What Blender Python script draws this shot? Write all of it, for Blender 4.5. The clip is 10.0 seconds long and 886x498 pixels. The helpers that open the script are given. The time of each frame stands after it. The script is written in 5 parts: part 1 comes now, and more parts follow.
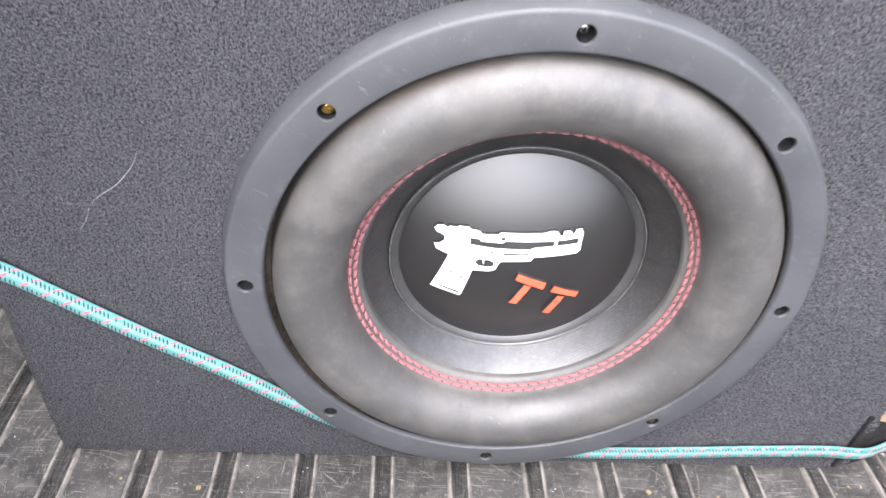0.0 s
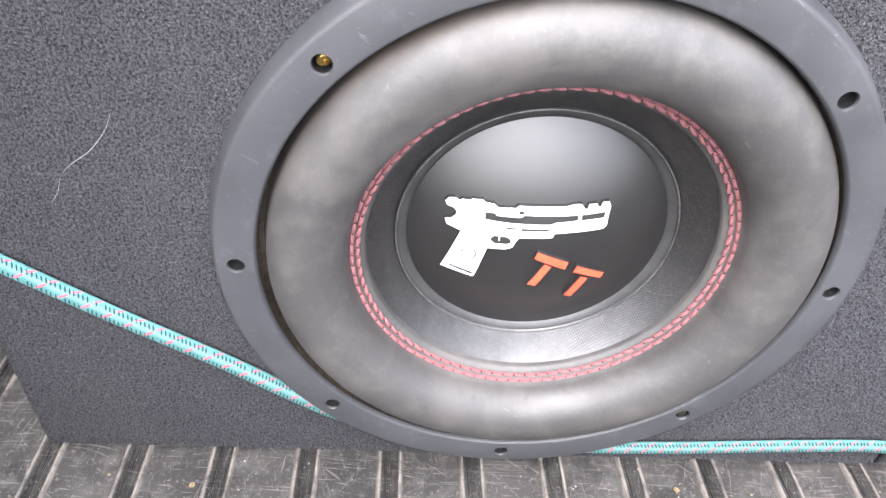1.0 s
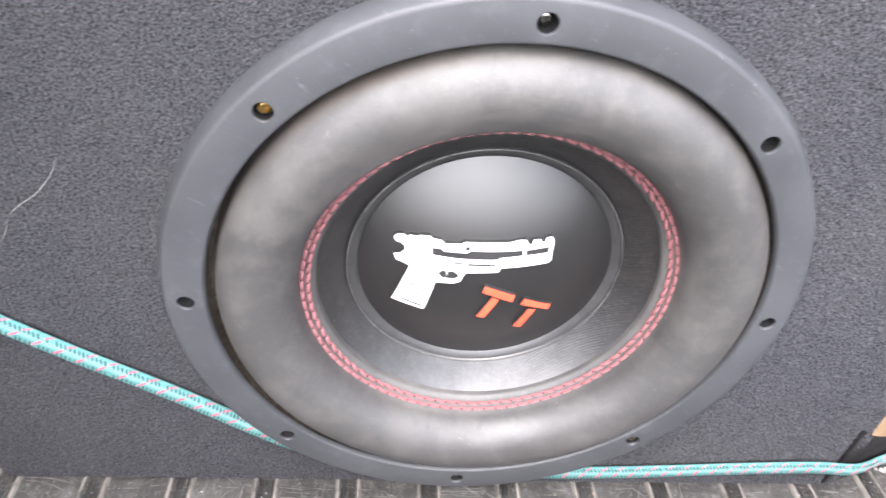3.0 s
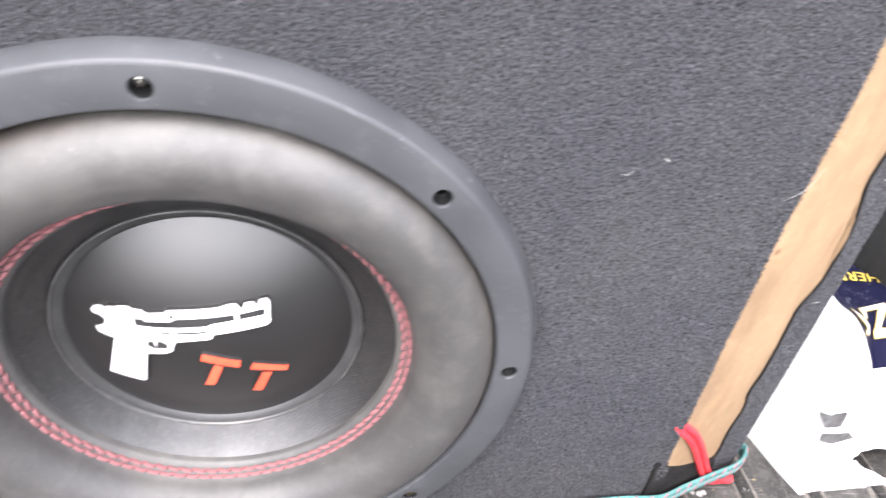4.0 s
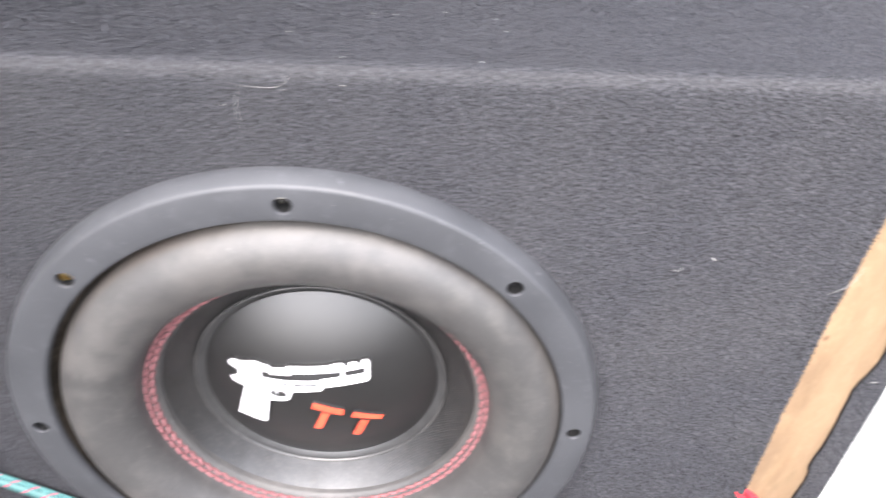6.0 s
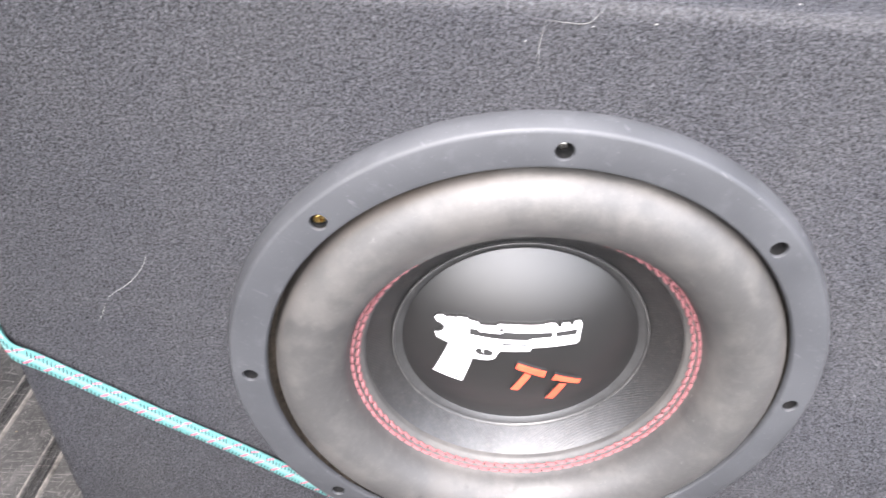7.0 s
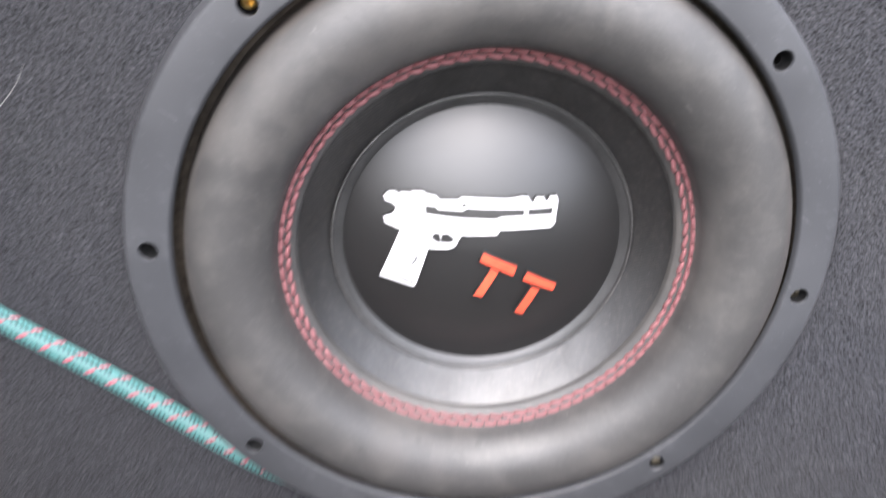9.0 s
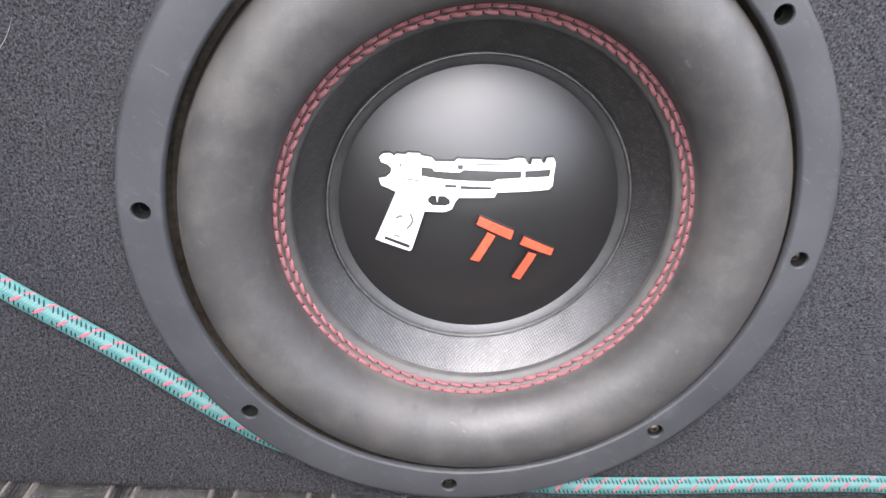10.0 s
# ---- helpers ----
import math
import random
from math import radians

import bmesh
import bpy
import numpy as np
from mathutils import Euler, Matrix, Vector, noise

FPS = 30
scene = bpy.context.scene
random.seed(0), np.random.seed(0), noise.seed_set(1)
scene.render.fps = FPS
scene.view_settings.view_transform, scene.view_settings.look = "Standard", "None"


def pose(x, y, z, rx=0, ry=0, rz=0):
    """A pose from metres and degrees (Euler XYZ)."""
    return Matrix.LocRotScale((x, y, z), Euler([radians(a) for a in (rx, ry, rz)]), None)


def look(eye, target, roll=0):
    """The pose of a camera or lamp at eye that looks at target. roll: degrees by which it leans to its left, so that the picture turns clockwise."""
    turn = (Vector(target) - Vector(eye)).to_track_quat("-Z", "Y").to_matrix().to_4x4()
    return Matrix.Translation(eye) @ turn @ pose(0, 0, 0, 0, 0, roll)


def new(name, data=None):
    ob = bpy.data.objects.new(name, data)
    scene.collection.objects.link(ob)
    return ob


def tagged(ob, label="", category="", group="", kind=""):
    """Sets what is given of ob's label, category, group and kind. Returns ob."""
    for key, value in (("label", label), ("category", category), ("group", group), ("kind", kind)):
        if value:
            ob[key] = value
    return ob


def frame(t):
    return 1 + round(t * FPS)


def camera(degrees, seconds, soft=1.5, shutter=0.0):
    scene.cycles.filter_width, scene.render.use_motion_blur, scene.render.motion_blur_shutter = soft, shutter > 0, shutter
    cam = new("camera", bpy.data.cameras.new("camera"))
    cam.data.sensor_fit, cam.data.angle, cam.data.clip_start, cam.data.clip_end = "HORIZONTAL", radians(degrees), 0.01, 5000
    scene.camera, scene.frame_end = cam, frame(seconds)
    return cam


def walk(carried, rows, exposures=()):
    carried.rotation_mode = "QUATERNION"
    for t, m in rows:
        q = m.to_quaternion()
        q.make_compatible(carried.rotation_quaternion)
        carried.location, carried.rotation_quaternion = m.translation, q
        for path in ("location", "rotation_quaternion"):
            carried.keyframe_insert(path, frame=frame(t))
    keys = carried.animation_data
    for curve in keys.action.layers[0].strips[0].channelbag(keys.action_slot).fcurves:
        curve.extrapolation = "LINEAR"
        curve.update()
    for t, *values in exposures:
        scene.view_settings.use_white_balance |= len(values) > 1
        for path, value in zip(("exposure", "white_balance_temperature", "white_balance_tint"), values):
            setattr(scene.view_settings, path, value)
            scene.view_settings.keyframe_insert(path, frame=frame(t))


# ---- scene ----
cam = camera(67.13, 10.0, soft=1.5, shutter=0.55)
PATH = [
    (0, (-0.0783, -0.2784, 0.4259), (0.0990, 1.2651, -0.8335), 7.21),
    (0.5, (-0.0738, -0.2619, 0.4035), (0.0622, 1.2839, -0.8582), 5.78),
    (1, (-0.0761, -0.2551, 0.3974), (0.0762, 1.2700, -0.8875), 6.49),
    (1.5, (-0.0760, -0.2537, 0.3984), (0.0725, 1.2772, -0.8800), 6.68),
    (2, (-0.0713, -0.2506, 0.4074), (0.0804, 1.2961, -0.8515), 6.41),
    (2.2, (-0.0712, -0.2509, 0.4079), (0.0767, 1.2915, -0.8567), 6.31),
    (3.3, (-0.0430, -0.2551, 0.4167), (0.2157, 1.2890, -0.8279), 8.01),
    (3.5, (-0.0102, -0.2479, 0.4200), (0.2831, 1.2838, -0.8321), 8.18),
    (3.6, (0.0083, -0.2431, 0.4223), (0.3097, 1.2886, -0.8279), 7.89),
    (4, (0.0627, -0.2314, 0.4304), (0.3922, 1.3148, -0.7946), 6.73),
    (4.1, (0.0722, -0.2309, 0.4312), (0.4036, 1.3165, -0.7918), 6.42),
    (4.5, (0.1015, -0.2302, 0.4325), (0.4007, 1.3222, -0.7925), 4.53),
    (5, (0.1234, -0.2352, 0.4457), (0.3570, 1.3334, -0.7729), 2.19),
    (5.5, (0.1130, -0.2506, 0.4658), (0.2623, 1.3498, -0.7244), 1.09),
    (6, (0.0623, -0.2603, 0.4848), (0.1219, 1.3595, -0.6867), 2.42),
    (6.1, (0.0486, -0.2664, 0.4835), (0.0992, 1.3623, -0.6761), 2.76),
    (6.2, (0.0347, -0.2698, 0.4797), (0.0780, 1.3659, -0.6703), 2.99),
    (7.3, (-0.0629, -0.2581, 0.4600), (-0.0466, 1.3258, -0.7610), 3.75),
    (7.5, (-0.0643, -0.2564, 0.4617), (-0.0333, 1.3477, -0.7324), 3.73),
    (8, (-0.0804, -0.2569, 0.4453), (0.0008, 1.2937, -0.8153), 6.76),
    (8.5, (-0.0866, -0.2676, 0.4122), (0.1023, 1.2893, -0.8290), 9.68),
    (8.7, (-0.0662, -0.2827, 0.3549), (0.1495, 1.3513, -0.7781), 9.91),
    (8.8, (-0.0630, -0.2873, 0.3324), (0.1565, 1.4100, -0.7025), 9.38),
    (8.9, (-0.0588, -0.2837, 0.3238), (0.1324, 1.4582, -0.6401), 8.48),
    (9, (-0.0506, -0.2815, 0.3132), (0.1397, 1.5218, -0.5305), 6.72),
    (9.2, (-0.0417, -0.2777, 0.3018), (0.1292, 1.5682, -0.4488), 6.43),
    (9.5, (-0.0422, -0.2763, 0.2891), (0.1067, 1.5504, -0.5116), 5.21),
    (10, (-0.0464, -0.2850, 0.2991), (0.1387, 1.5101, -0.5631), 6.67),
]
EXPOSURES = [(0.0, 3.20, 6420, 14), (2.2, 3.20, 6420, 14), (3.5, 3.20, 6480, 14), (4.0, 3.09, 6500, 14), (5.5, 3.07, 6550, 14), (7.5, 3.50, 6550, 14), (8.3, 3.37, 6550, 14), (9.2, 2.71, 6420, 14), (10.0, 2.67, 6420, 14)]
walk(cam, [(t, look(eye, target, roll)) for t, eye, target, roll in PATH], EXPOSURES)

# ---- light ----
SUN_UP, SUN_ROUND = 56.0, 195.0
world = bpy.data.worlds.new("sky")
scene.world = world
world.use_nodes = True
wn = world.node_tree
sky = wn.nodes.new("ShaderNodeTexSky")
sky.sky_type, sky.sun_disc = "NISHITA", False
sky.sun_elevation, sky.sun_rotation = radians(SUN_UP), radians(SUN_ROUND)
sky.air_density, sky.dust_density, sky.ozone_density = 1.0, 3.2, 1.5
veil = wn.nodes.new("ShaderNodeHueSaturation")     # thin even cloud: paler than a clear sky
veil.inputs["Saturation"].default_value = 0.45
wn.links.new(sky.outputs[0], veil.inputs["Color"])
wn.links.new(veil.outputs[0], wn.nodes["Background"].inputs[0])
wn.nodes["Background"].inputs[1].default_value = 0.15
sun = new("sun", bpy.data.lights.new("sun", "SUN"))
sun.data.energy, sun.data.angle, sun.data.color = 0.55, radians(100), (1.0, 0.985, 0.97)
sun.matrix_world = look((math.cos(radians(SUN_UP)) * math.sin(radians(SUN_ROUND)), math.cos(radians(SUN_UP)) * math.cos(radians(SUN_ROUND)), math.sin(radians(SUN_UP))), (0, 0, 0))


# ---- materials ----
def material(name, rough=0.6, metal=0.0, spec=0.5):
    m = bpy.data.materials.new(name)
    m.use_nodes = True
    p = m.node_tree.nodes["Principled BSDF"]
    p.inputs["Roughness"].default_value = rough
    p.inputs["Metallic"].default_value = metal
    p.inputs["Specular IOR Level"].default_value = spec
    return m, m.node_tree, p


def coords(nt, kind="Object"):
    return nt.nodes.new("ShaderNodeTexCoord").outputs[kind]


def noise_tex(nt, vec, scale, detail=4.0, rough=0.55):
    n = nt.nodes.new("ShaderNodeTexNoise")
    n.inputs["Scale"].default_value, n.inputs["Detail"].default_value, n.inputs["Roughness"].default_value = scale, detail, rough
    nt.links.new(vec, n.inputs["Vector"])
    return n.outputs["Fac"]


def ramp(nt, fac, *stops):
    r = nt.nodes.new("ShaderNodeValToRGB")
    while len(r.color_ramp.elements) < len(stops):
        r.color_ramp.elements.new(0.5)
    for e, (at, c) in zip(r.color_ramp.elements, stops):
        e.position = at
        e.color = (*c, 1) if not isinstance(c, (int, float)) else (c, c, c, 1)
    nt.links.new(fac, r.inputs[0])
    return r.outputs[0]


def mix(nt, fac, a, b, how="MIX"):
    n = nt.nodes.new("ShaderNodeMix")
    n.data_type, n.blend_type = "RGBA", how
    for key, v in ((0, fac), (6, a), (7, b)):
        if isinstance(v, (int, float)):
            n.inputs[key].default_value = v if key == 0 else (v, v, v, 1)
        elif isinstance(v, tuple):
            n.inputs[key].default_value = (*v, 1)
        else:
            nt.links.new(v, n.inputs[key])
    return n.outputs[2]


def calc(nt, op, a, b=0.0):
    n = nt.nodes.new("ShaderNodeMath")
    n.operation = op
    for i, v in enumerate((a, b)):
        if isinstance(v, (int, float)):
            n.inputs[i].default_value = v
        else:
            nt.links.new(v, n.inputs[i])
    return n.outputs[0]


def split_xyz(nt, vec):
    n = nt.nodes.new("ShaderNodeSeparateXYZ")
    nt.links.new(vec, n.inputs[0])
    return n.outputs


def stretch(nt, vec, s, turn=(0, 0, 0)):
    n = nt.nodes.new("ShaderNodeMapping")
    n.vector_type = "TEXTURE"
    n.inputs["Scale"].default_value = [1.0 / a for a in s]
    n.inputs["Rotation"].default_value = [radians(a) for a in turn]
    nt.links.new(vec, n.inputs["Vector"])
    return n.outputs[0]


def bump(nt, p, height, strength=0.4, distance=0.001):
    b = nt.nodes.new("ShaderNodeBump")
    b.inputs["Strength"].default_value, b.inputs["Distance"].default_value = strength, distance
    nt.links.new(height, b.inputs["Height"])
    nt.links.new(b.outputs[0], p.inputs["Normal"])


def tuft_shade(nt, c):
    """Shade between carpet tufts as random dark spots in colour, for the weave and the fibres alike."""
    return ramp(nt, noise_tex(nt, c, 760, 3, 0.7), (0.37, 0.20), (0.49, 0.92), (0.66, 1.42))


def carpet_material():
    m, nt, p = material("carpet", 0.95, spec=0.15)
    c = coords(nt)
    fine = noise_tex(nt, c, 1100, 3, 0.7)
    tufts = noise_tex(nt, c, 420, 3)
    wide = noise_tex(nt, c, 9, 4)
    base = ramp(nt, fine, (0.34, (0.010, 0.010, 0.0112)), (0.48, (0.040, 0.0405, 0.0452)), (0.68, (0.070, 0.071, 0.079)))
    base = mix(nt, 1.0, base, tuft_shade(nt, c), "MULTIPLY")
    base = mix(nt, calc(nt, "MULTIPLY", wide, 0.2), base, (0.068, 0.066, 0.064))
    x, y, z = split_xyz(nt, c)                      # paler along the top front edge: rubbing plus skylight, put into the colour
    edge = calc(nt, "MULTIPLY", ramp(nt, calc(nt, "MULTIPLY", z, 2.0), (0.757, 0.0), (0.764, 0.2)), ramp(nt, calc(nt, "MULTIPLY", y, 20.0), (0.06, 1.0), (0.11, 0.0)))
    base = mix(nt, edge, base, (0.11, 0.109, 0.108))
    nt.links.new(base, p.inputs["Base Color"])
    bump(nt, p, calc(nt, "ADD", fine, calc(nt, "MULTIPLY", tufts, 0.8)), 0.9, 0.0012)
    return m


def fibre_material(name, dark, mid, light):
    m, nt, p = material(name, 1.0, spec=0.05)
    g = nt.nodes.new("ShaderNodeNewGeometry")
    wide = noise_tex(nt, coords(nt), 11, 4)
    col = ramp(nt, g.outputs["Random Per Island"], (0.0, dark), (0.15, dark), (0.42, mid), (1.0, light))
    col = mix(nt, ramp(nt, wide, (0.4, 0.0), (0.75, 0.22)), col, (0.11, 0.107, 0.10))
    col = mix(nt, 1.0, col, tuft_shade(nt, coords(nt)), "MULTIPLY")
    # fibres paler along the top front edge: wear and edge light painted together
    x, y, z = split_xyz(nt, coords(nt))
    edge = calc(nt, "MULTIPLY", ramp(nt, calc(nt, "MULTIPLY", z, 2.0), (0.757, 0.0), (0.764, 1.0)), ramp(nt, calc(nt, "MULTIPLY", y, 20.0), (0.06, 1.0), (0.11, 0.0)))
    paling = calc(nt, "MULTIPLY", edge, ramp(nt, noise_tex(nt, coords(nt), 40, 4), (0.35, 0.0), (0.65, 0.16)))
    col = mix(nt, paling, col, (0.165, 0.163, 0.160))
    nt.links.new(col, p.inputs["Base Color"])
    return m


def plastic_material():
    # grey-black cast flange with a bluish bloom, faint scuffs and dust
    m, nt, p = material("flange_plastic", 0.5, spec=0.45)
    c = coords(nt)
    cloud = noise_tex(nt, c, 22, 5)
    dust = noise_tex(nt, c, 650, 3, 0.7)
    scuff = noise_tex(nt, stretch(nt, c, (60, 60, 340), (0, 35, 0)), 1, 5, 0.7)
    base = mix(nt, cloud, (0.024, 0.0255, 0.028), (0.055, 0.057, 0.062))
    base = mix(nt, ramp(nt, scuff, (0.63, 0.0), (0.76, 0.45)), base, (0.17, 0.17, 0.18))
    base = mix(nt, ramp(nt, dust, (0.67, 0.0), (0.76, 0.55)), base, (0.20, 0.20, 0.20))
    paling = noise_tex(nt, c, 75, 5, 0.65)
    base = mix(nt, ramp(nt, paling, (0.56, 0.0), (0.72, 0.16)), base, (0.12, 0.123, 0.13))
    nt.links.new(base, p.inputs["Base Color"])
    nt.links.new(ramp(nt, cloud, (0.3, 0.42), (0.7, 0.58)), p.inputs["Roughness"])
    bump(nt, p, calc(nt, "ADD", noise_tex(nt, c, 1400, 2), noise_tex(nt, c, 90, 4, 0.7)), 0.16, 0.0004)
    return m


def rubber_material():
    # foam-rubber roll, brown dust haze and rubbed patches
    m, nt, p = material("surround_rubber", 0.46, spec=0.60)
    c = coords(nt)
    patch = noise_tex(nt, c, 17, 6, 0.62)
    haze = noise_tex(nt, c, 6, 3)
    speck = noise_tex(nt, c, 900, 2, 0.7)
    smear = noise_tex(nt, stretch(nt, c, (46, 46, 22), (0, 25, 0)), 1, 5, 0.65)
    x, y, z = split_xyz(nt, c)
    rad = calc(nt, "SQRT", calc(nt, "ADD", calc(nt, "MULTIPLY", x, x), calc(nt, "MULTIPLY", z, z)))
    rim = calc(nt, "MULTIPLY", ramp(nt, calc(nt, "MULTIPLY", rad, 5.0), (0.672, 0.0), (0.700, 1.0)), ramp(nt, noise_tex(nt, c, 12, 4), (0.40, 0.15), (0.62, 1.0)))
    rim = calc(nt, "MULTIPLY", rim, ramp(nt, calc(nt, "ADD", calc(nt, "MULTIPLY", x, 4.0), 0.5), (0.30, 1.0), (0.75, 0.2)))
    base = mix(nt, haze, (0.028, 0.0274, 0.0270), (0.054, 0.0526, 0.0514))
    base = mix(nt, ramp(nt, patch, (0.50, 0.0), (0.68, 0.6)), base, (0.108, 0.1005, 0.094))
    base = mix(nt, ramp(nt, smear, (0.60, 0.0), (0.80, 0.28)), base, (0.12, 0.115, 0.105))
    grain = noise_tex(nt, c, 260, 4, 0.65)
    base = mix(nt, ramp(nt, grain, (0.50, 0.0), (0.74, 0.15)), base, (0.12, 0.116, 0.110))
    blotch = noise_tex(nt, c, 55, 5, 0.6)
    base = mix(nt, ramp(nt, blotch, (0.50, 0.0), (0.70, 0.22)), base, (0.125, 0.118, 0.108))
    base = mix(nt, ramp(nt, noise_tex(nt, c, 34, 5, 0.65), (0.52, 0.0), (0.70, 0.35)), base, (0.026, 0.025, 0.024))
    base = mix(nt, ramp(nt, noise_tex(nt, stretch(nt, c, (120, 120, 55), (0, -40, 0)), 1, 6, 0.72), (0.64, 0.0), (0.72, 0.5)), base, (0.17, 0.165, 0.155))
    base = mix(nt, ramp(nt, noise_tex(nt, stretch(nt, c, (90, 90, 150), (0, 15, 0)), 1, 6, 0.72), (0.64, 0.0), (0.72, 0.6)), base, (0.015, 0.0145, 0.014))
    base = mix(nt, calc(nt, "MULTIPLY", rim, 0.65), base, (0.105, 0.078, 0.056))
    base = mix(nt, ramp(nt, speck, (0.69, 0.0), (0.79, 0.5)), base, (0.20, 0.19, 0.175))
    nt.links.new(base, p.inputs["Base Color"])
    worn = calc(nt, "ADD", calc(nt, "MULTIPLY", patch, 0.6), calc(nt, "MULTIPLY", smear, 0.4))
    nt.links.new(ramp(nt, worn, (0.35, 0.43), (0.65, 0.64)), p.inputs["Roughness"])
    bump(nt, p, calc(nt, "ADD", noise_tex(nt, c, 700, 3), calc(nt, "MULTIPLY", patch, 2.0)), 0.14, 0.0007)
    return m


def cone_material():
    # black woven glass-fibre cone, a glossy over-and-under weave
    m, nt, p = material("woven_cone", 0.27, spec=0.55)
    c = coords(nt)
    x, y, z = split_xyz(nt, stretch(nt, c, (1, 1, 1), (0, 6, 0)))
    u, v = calc(nt, "MULTIPLY", x, 3300.0), calc(nt, "MULTIPLY", z, 3300.0)
    su, sv = calc(nt, "SINE", u), calc(nt, "SINE", v)
    weave = calc(nt, "MULTIPLY", su, sv)
    speck = noise_tex(nt, c, 800, 2, 0.7)
    base = ramp(nt, weave, (0.0, (0.004, 0.004, 0.0041)), (0.55, (0.013, 0.013, 0.0133)), (0.95, (0.040, 0.040, 0.0408)))
    nt.links.new(ramp(nt, weave, (0.05, 0.38), (0.9, 0.24)), p.inputs["Roughness"])
    base = mix(nt, ramp(nt, speck, (0.68, 0.0), (0.76, 0.6)), base, (0.18, 0.175, 0.17))
    grit = noise_tex(nt, c, 420, 5, 0.75)          # brown dust settled into the weave
    base = mix(nt, ramp(nt, grit, (0.50, 0.0), (0.66, 0.45)), base, (0.060, 0.053, 0.047))
    nt.links.new(base, p.inputs["Base Color"])
    bump(nt, p, calc(nt, "ADD", weave, calc(nt, "MULTIPLY", grit, 1.5)), 0.30, 0.0004)
    nt.links.new(ramp(nt, noise_tex(nt, stretch(nt, c, (60, 60, 25)), 1, 4), (0.35, 0.4), (0.6, 0.85)), p.inputs["Coat Weight"])
    p.inputs["Coat Roughness"].default_value = 0.36
    return m


def cap_material():
    m, nt, p = material("dust_cap_black", 0.27, spec=0.70)
    c = coords(nt)
    haze = noise_tex(nt, c, 16, 5)
    smear = noise_tex(nt, stretch(nt, c, (25, 25, 60), (0, -20, 0)), 1, 3)
    base = mix(nt, haze, (0.0036, 0.0034, 0.0034), (0.0080, 0.0076, 0.0074))
    nt.links.new(base, p.inputs["Base Color"])
    nt.links.new(ramp(nt, smear, (0.3, 0.40), (0.75, 0.48)), p.inputs["Roughness"])
    p.inputs["Coat Weight"].default_value, p.inputs["Coat Roughness"].default_value = 0.50, 0.44
    return m


def simple(name, low, high, rough=0.5, metal=0.0, scale=300.0, relief=0.15, spec=0.5):
    m, nt, p = material(name, rough, metal, spec)
    c = coords(nt)
    n1, n2 = noise_tex(nt, c, scale, 4), noise_tex(nt, c, scale / 9, 4)
    f = calc(nt, "ADD", calc(nt, "MULTIPLY", n1, 0.5), calc(nt, "MULTIPLY", n2, 0.5))
    nt.links.new(ramp(nt, f, (0.35, low), (0.65, high)), p.inputs["Base Color"])
    bump(nt, p, n1, relief, 0.0005)
    return m


def wood_material():
    # raw board rubbed by a plane: long soft mottling, brown glue smears, painted side shade, a dark knot and a few
    # scuffs
    m, nt, p = material("raw_board", 0.72, spec=0.25)
    c = coords(nt)
    long = noise_tex(nt, stretch(nt, c, (60, 60, 9)), 1, 5)
    grain = noise_tex(nt, stretch(nt, c, (700, 700, 160)), 1, 3)
    stain = noise_tex(nt, stretch(nt, c, (40, 40, 18)), 1.0, 3)
    base = mix(nt, long, (0.188, 0.124, 0.072), (0.262, 0.178, 0.108))
    base = mix(nt, calc(nt, "MULTIPLY", grain, 0.35), base, (0.200, 0.136, 0.076))
    base = mix(nt, ramp(nt, stain, (0.50, 0.0), (0.66, 0.55)), base, (0.158, 0.108, 0.062))
    spots = noise_tex(nt, c, 130, 4, 0.65)
    base = mix(nt, ramp(nt, spots, (0.50, 0.0), (0.70, 0.35)), base, (0.29, 0.205, 0.130))
    base = mix(nt, ramp(nt, noise_tex(nt, c, 330, 3, 0.6), (0.60, 0.0), (0.74, 0.25)), base, (0.18, 0.112, 0.060))
    # brown smears with soft torn outlines, and left-side and crease shade painted in alike, at their own places on the
    # board
    x, y, z = split_xyz(nt, c)
    wob = calc(nt, "MULTIPLY", calc(nt, "SUBTRACT", noise_tex(nt, stretch(nt, c, (90, 90, 45)), 1, 4, 0.6), 0.5), 1.6)
    for cx, cz, rx, rz, amount, col in ((0.2805, 0.212, 0.0125, 0.040, 0.55, (0.135, 0.088, 0.053)), (0.2800, 0.2425, 0.0026, 0.0034, 0.75, (0.085, 0.046, 0.026)), (0.2805, 0.135, 0.0150, 0.066, 0.55, (0.142, 0.092, 0.056)),
                                        (0.3000, 0.125, 0.0050, 0.024, 0.40, (0.175, 0.105, 0.060)), (0.3230, 0.240, 0.0035, 0.024, 0.5, (0.15, 0.088, 0.048)), (0.3020, 0.352, 0.018, 0.007, 0.45, (0.16, 0.105, 0.058))):
        a = calc(nt, "MULTIPLY", calc(nt, "SUBTRACT", x, cx), 1 / rx)
        b = calc(nt, "MULTIPLY", calc(nt, "SUBTRACT", z, cz), 1 / rz)
        r = calc(nt, "ADD", calc(nt, "SQRT", calc(nt, "ADD", calc(nt, "MULTIPLY", a, a), calc(nt, "MULTIPLY", b, b))), wob)
        base = mix(nt, ramp(nt, r, (0.20, amount), (1.15, 0.0)), base, col)
    nt.links.new(base, p.inputs["Base Color"])
    bump(nt, p, calc(nt, "ADD", grain, calc(nt, "ADD", spots, calc(nt, "MULTIPLY", stain, 3.0))), 0.3, 0.0010)
    return m


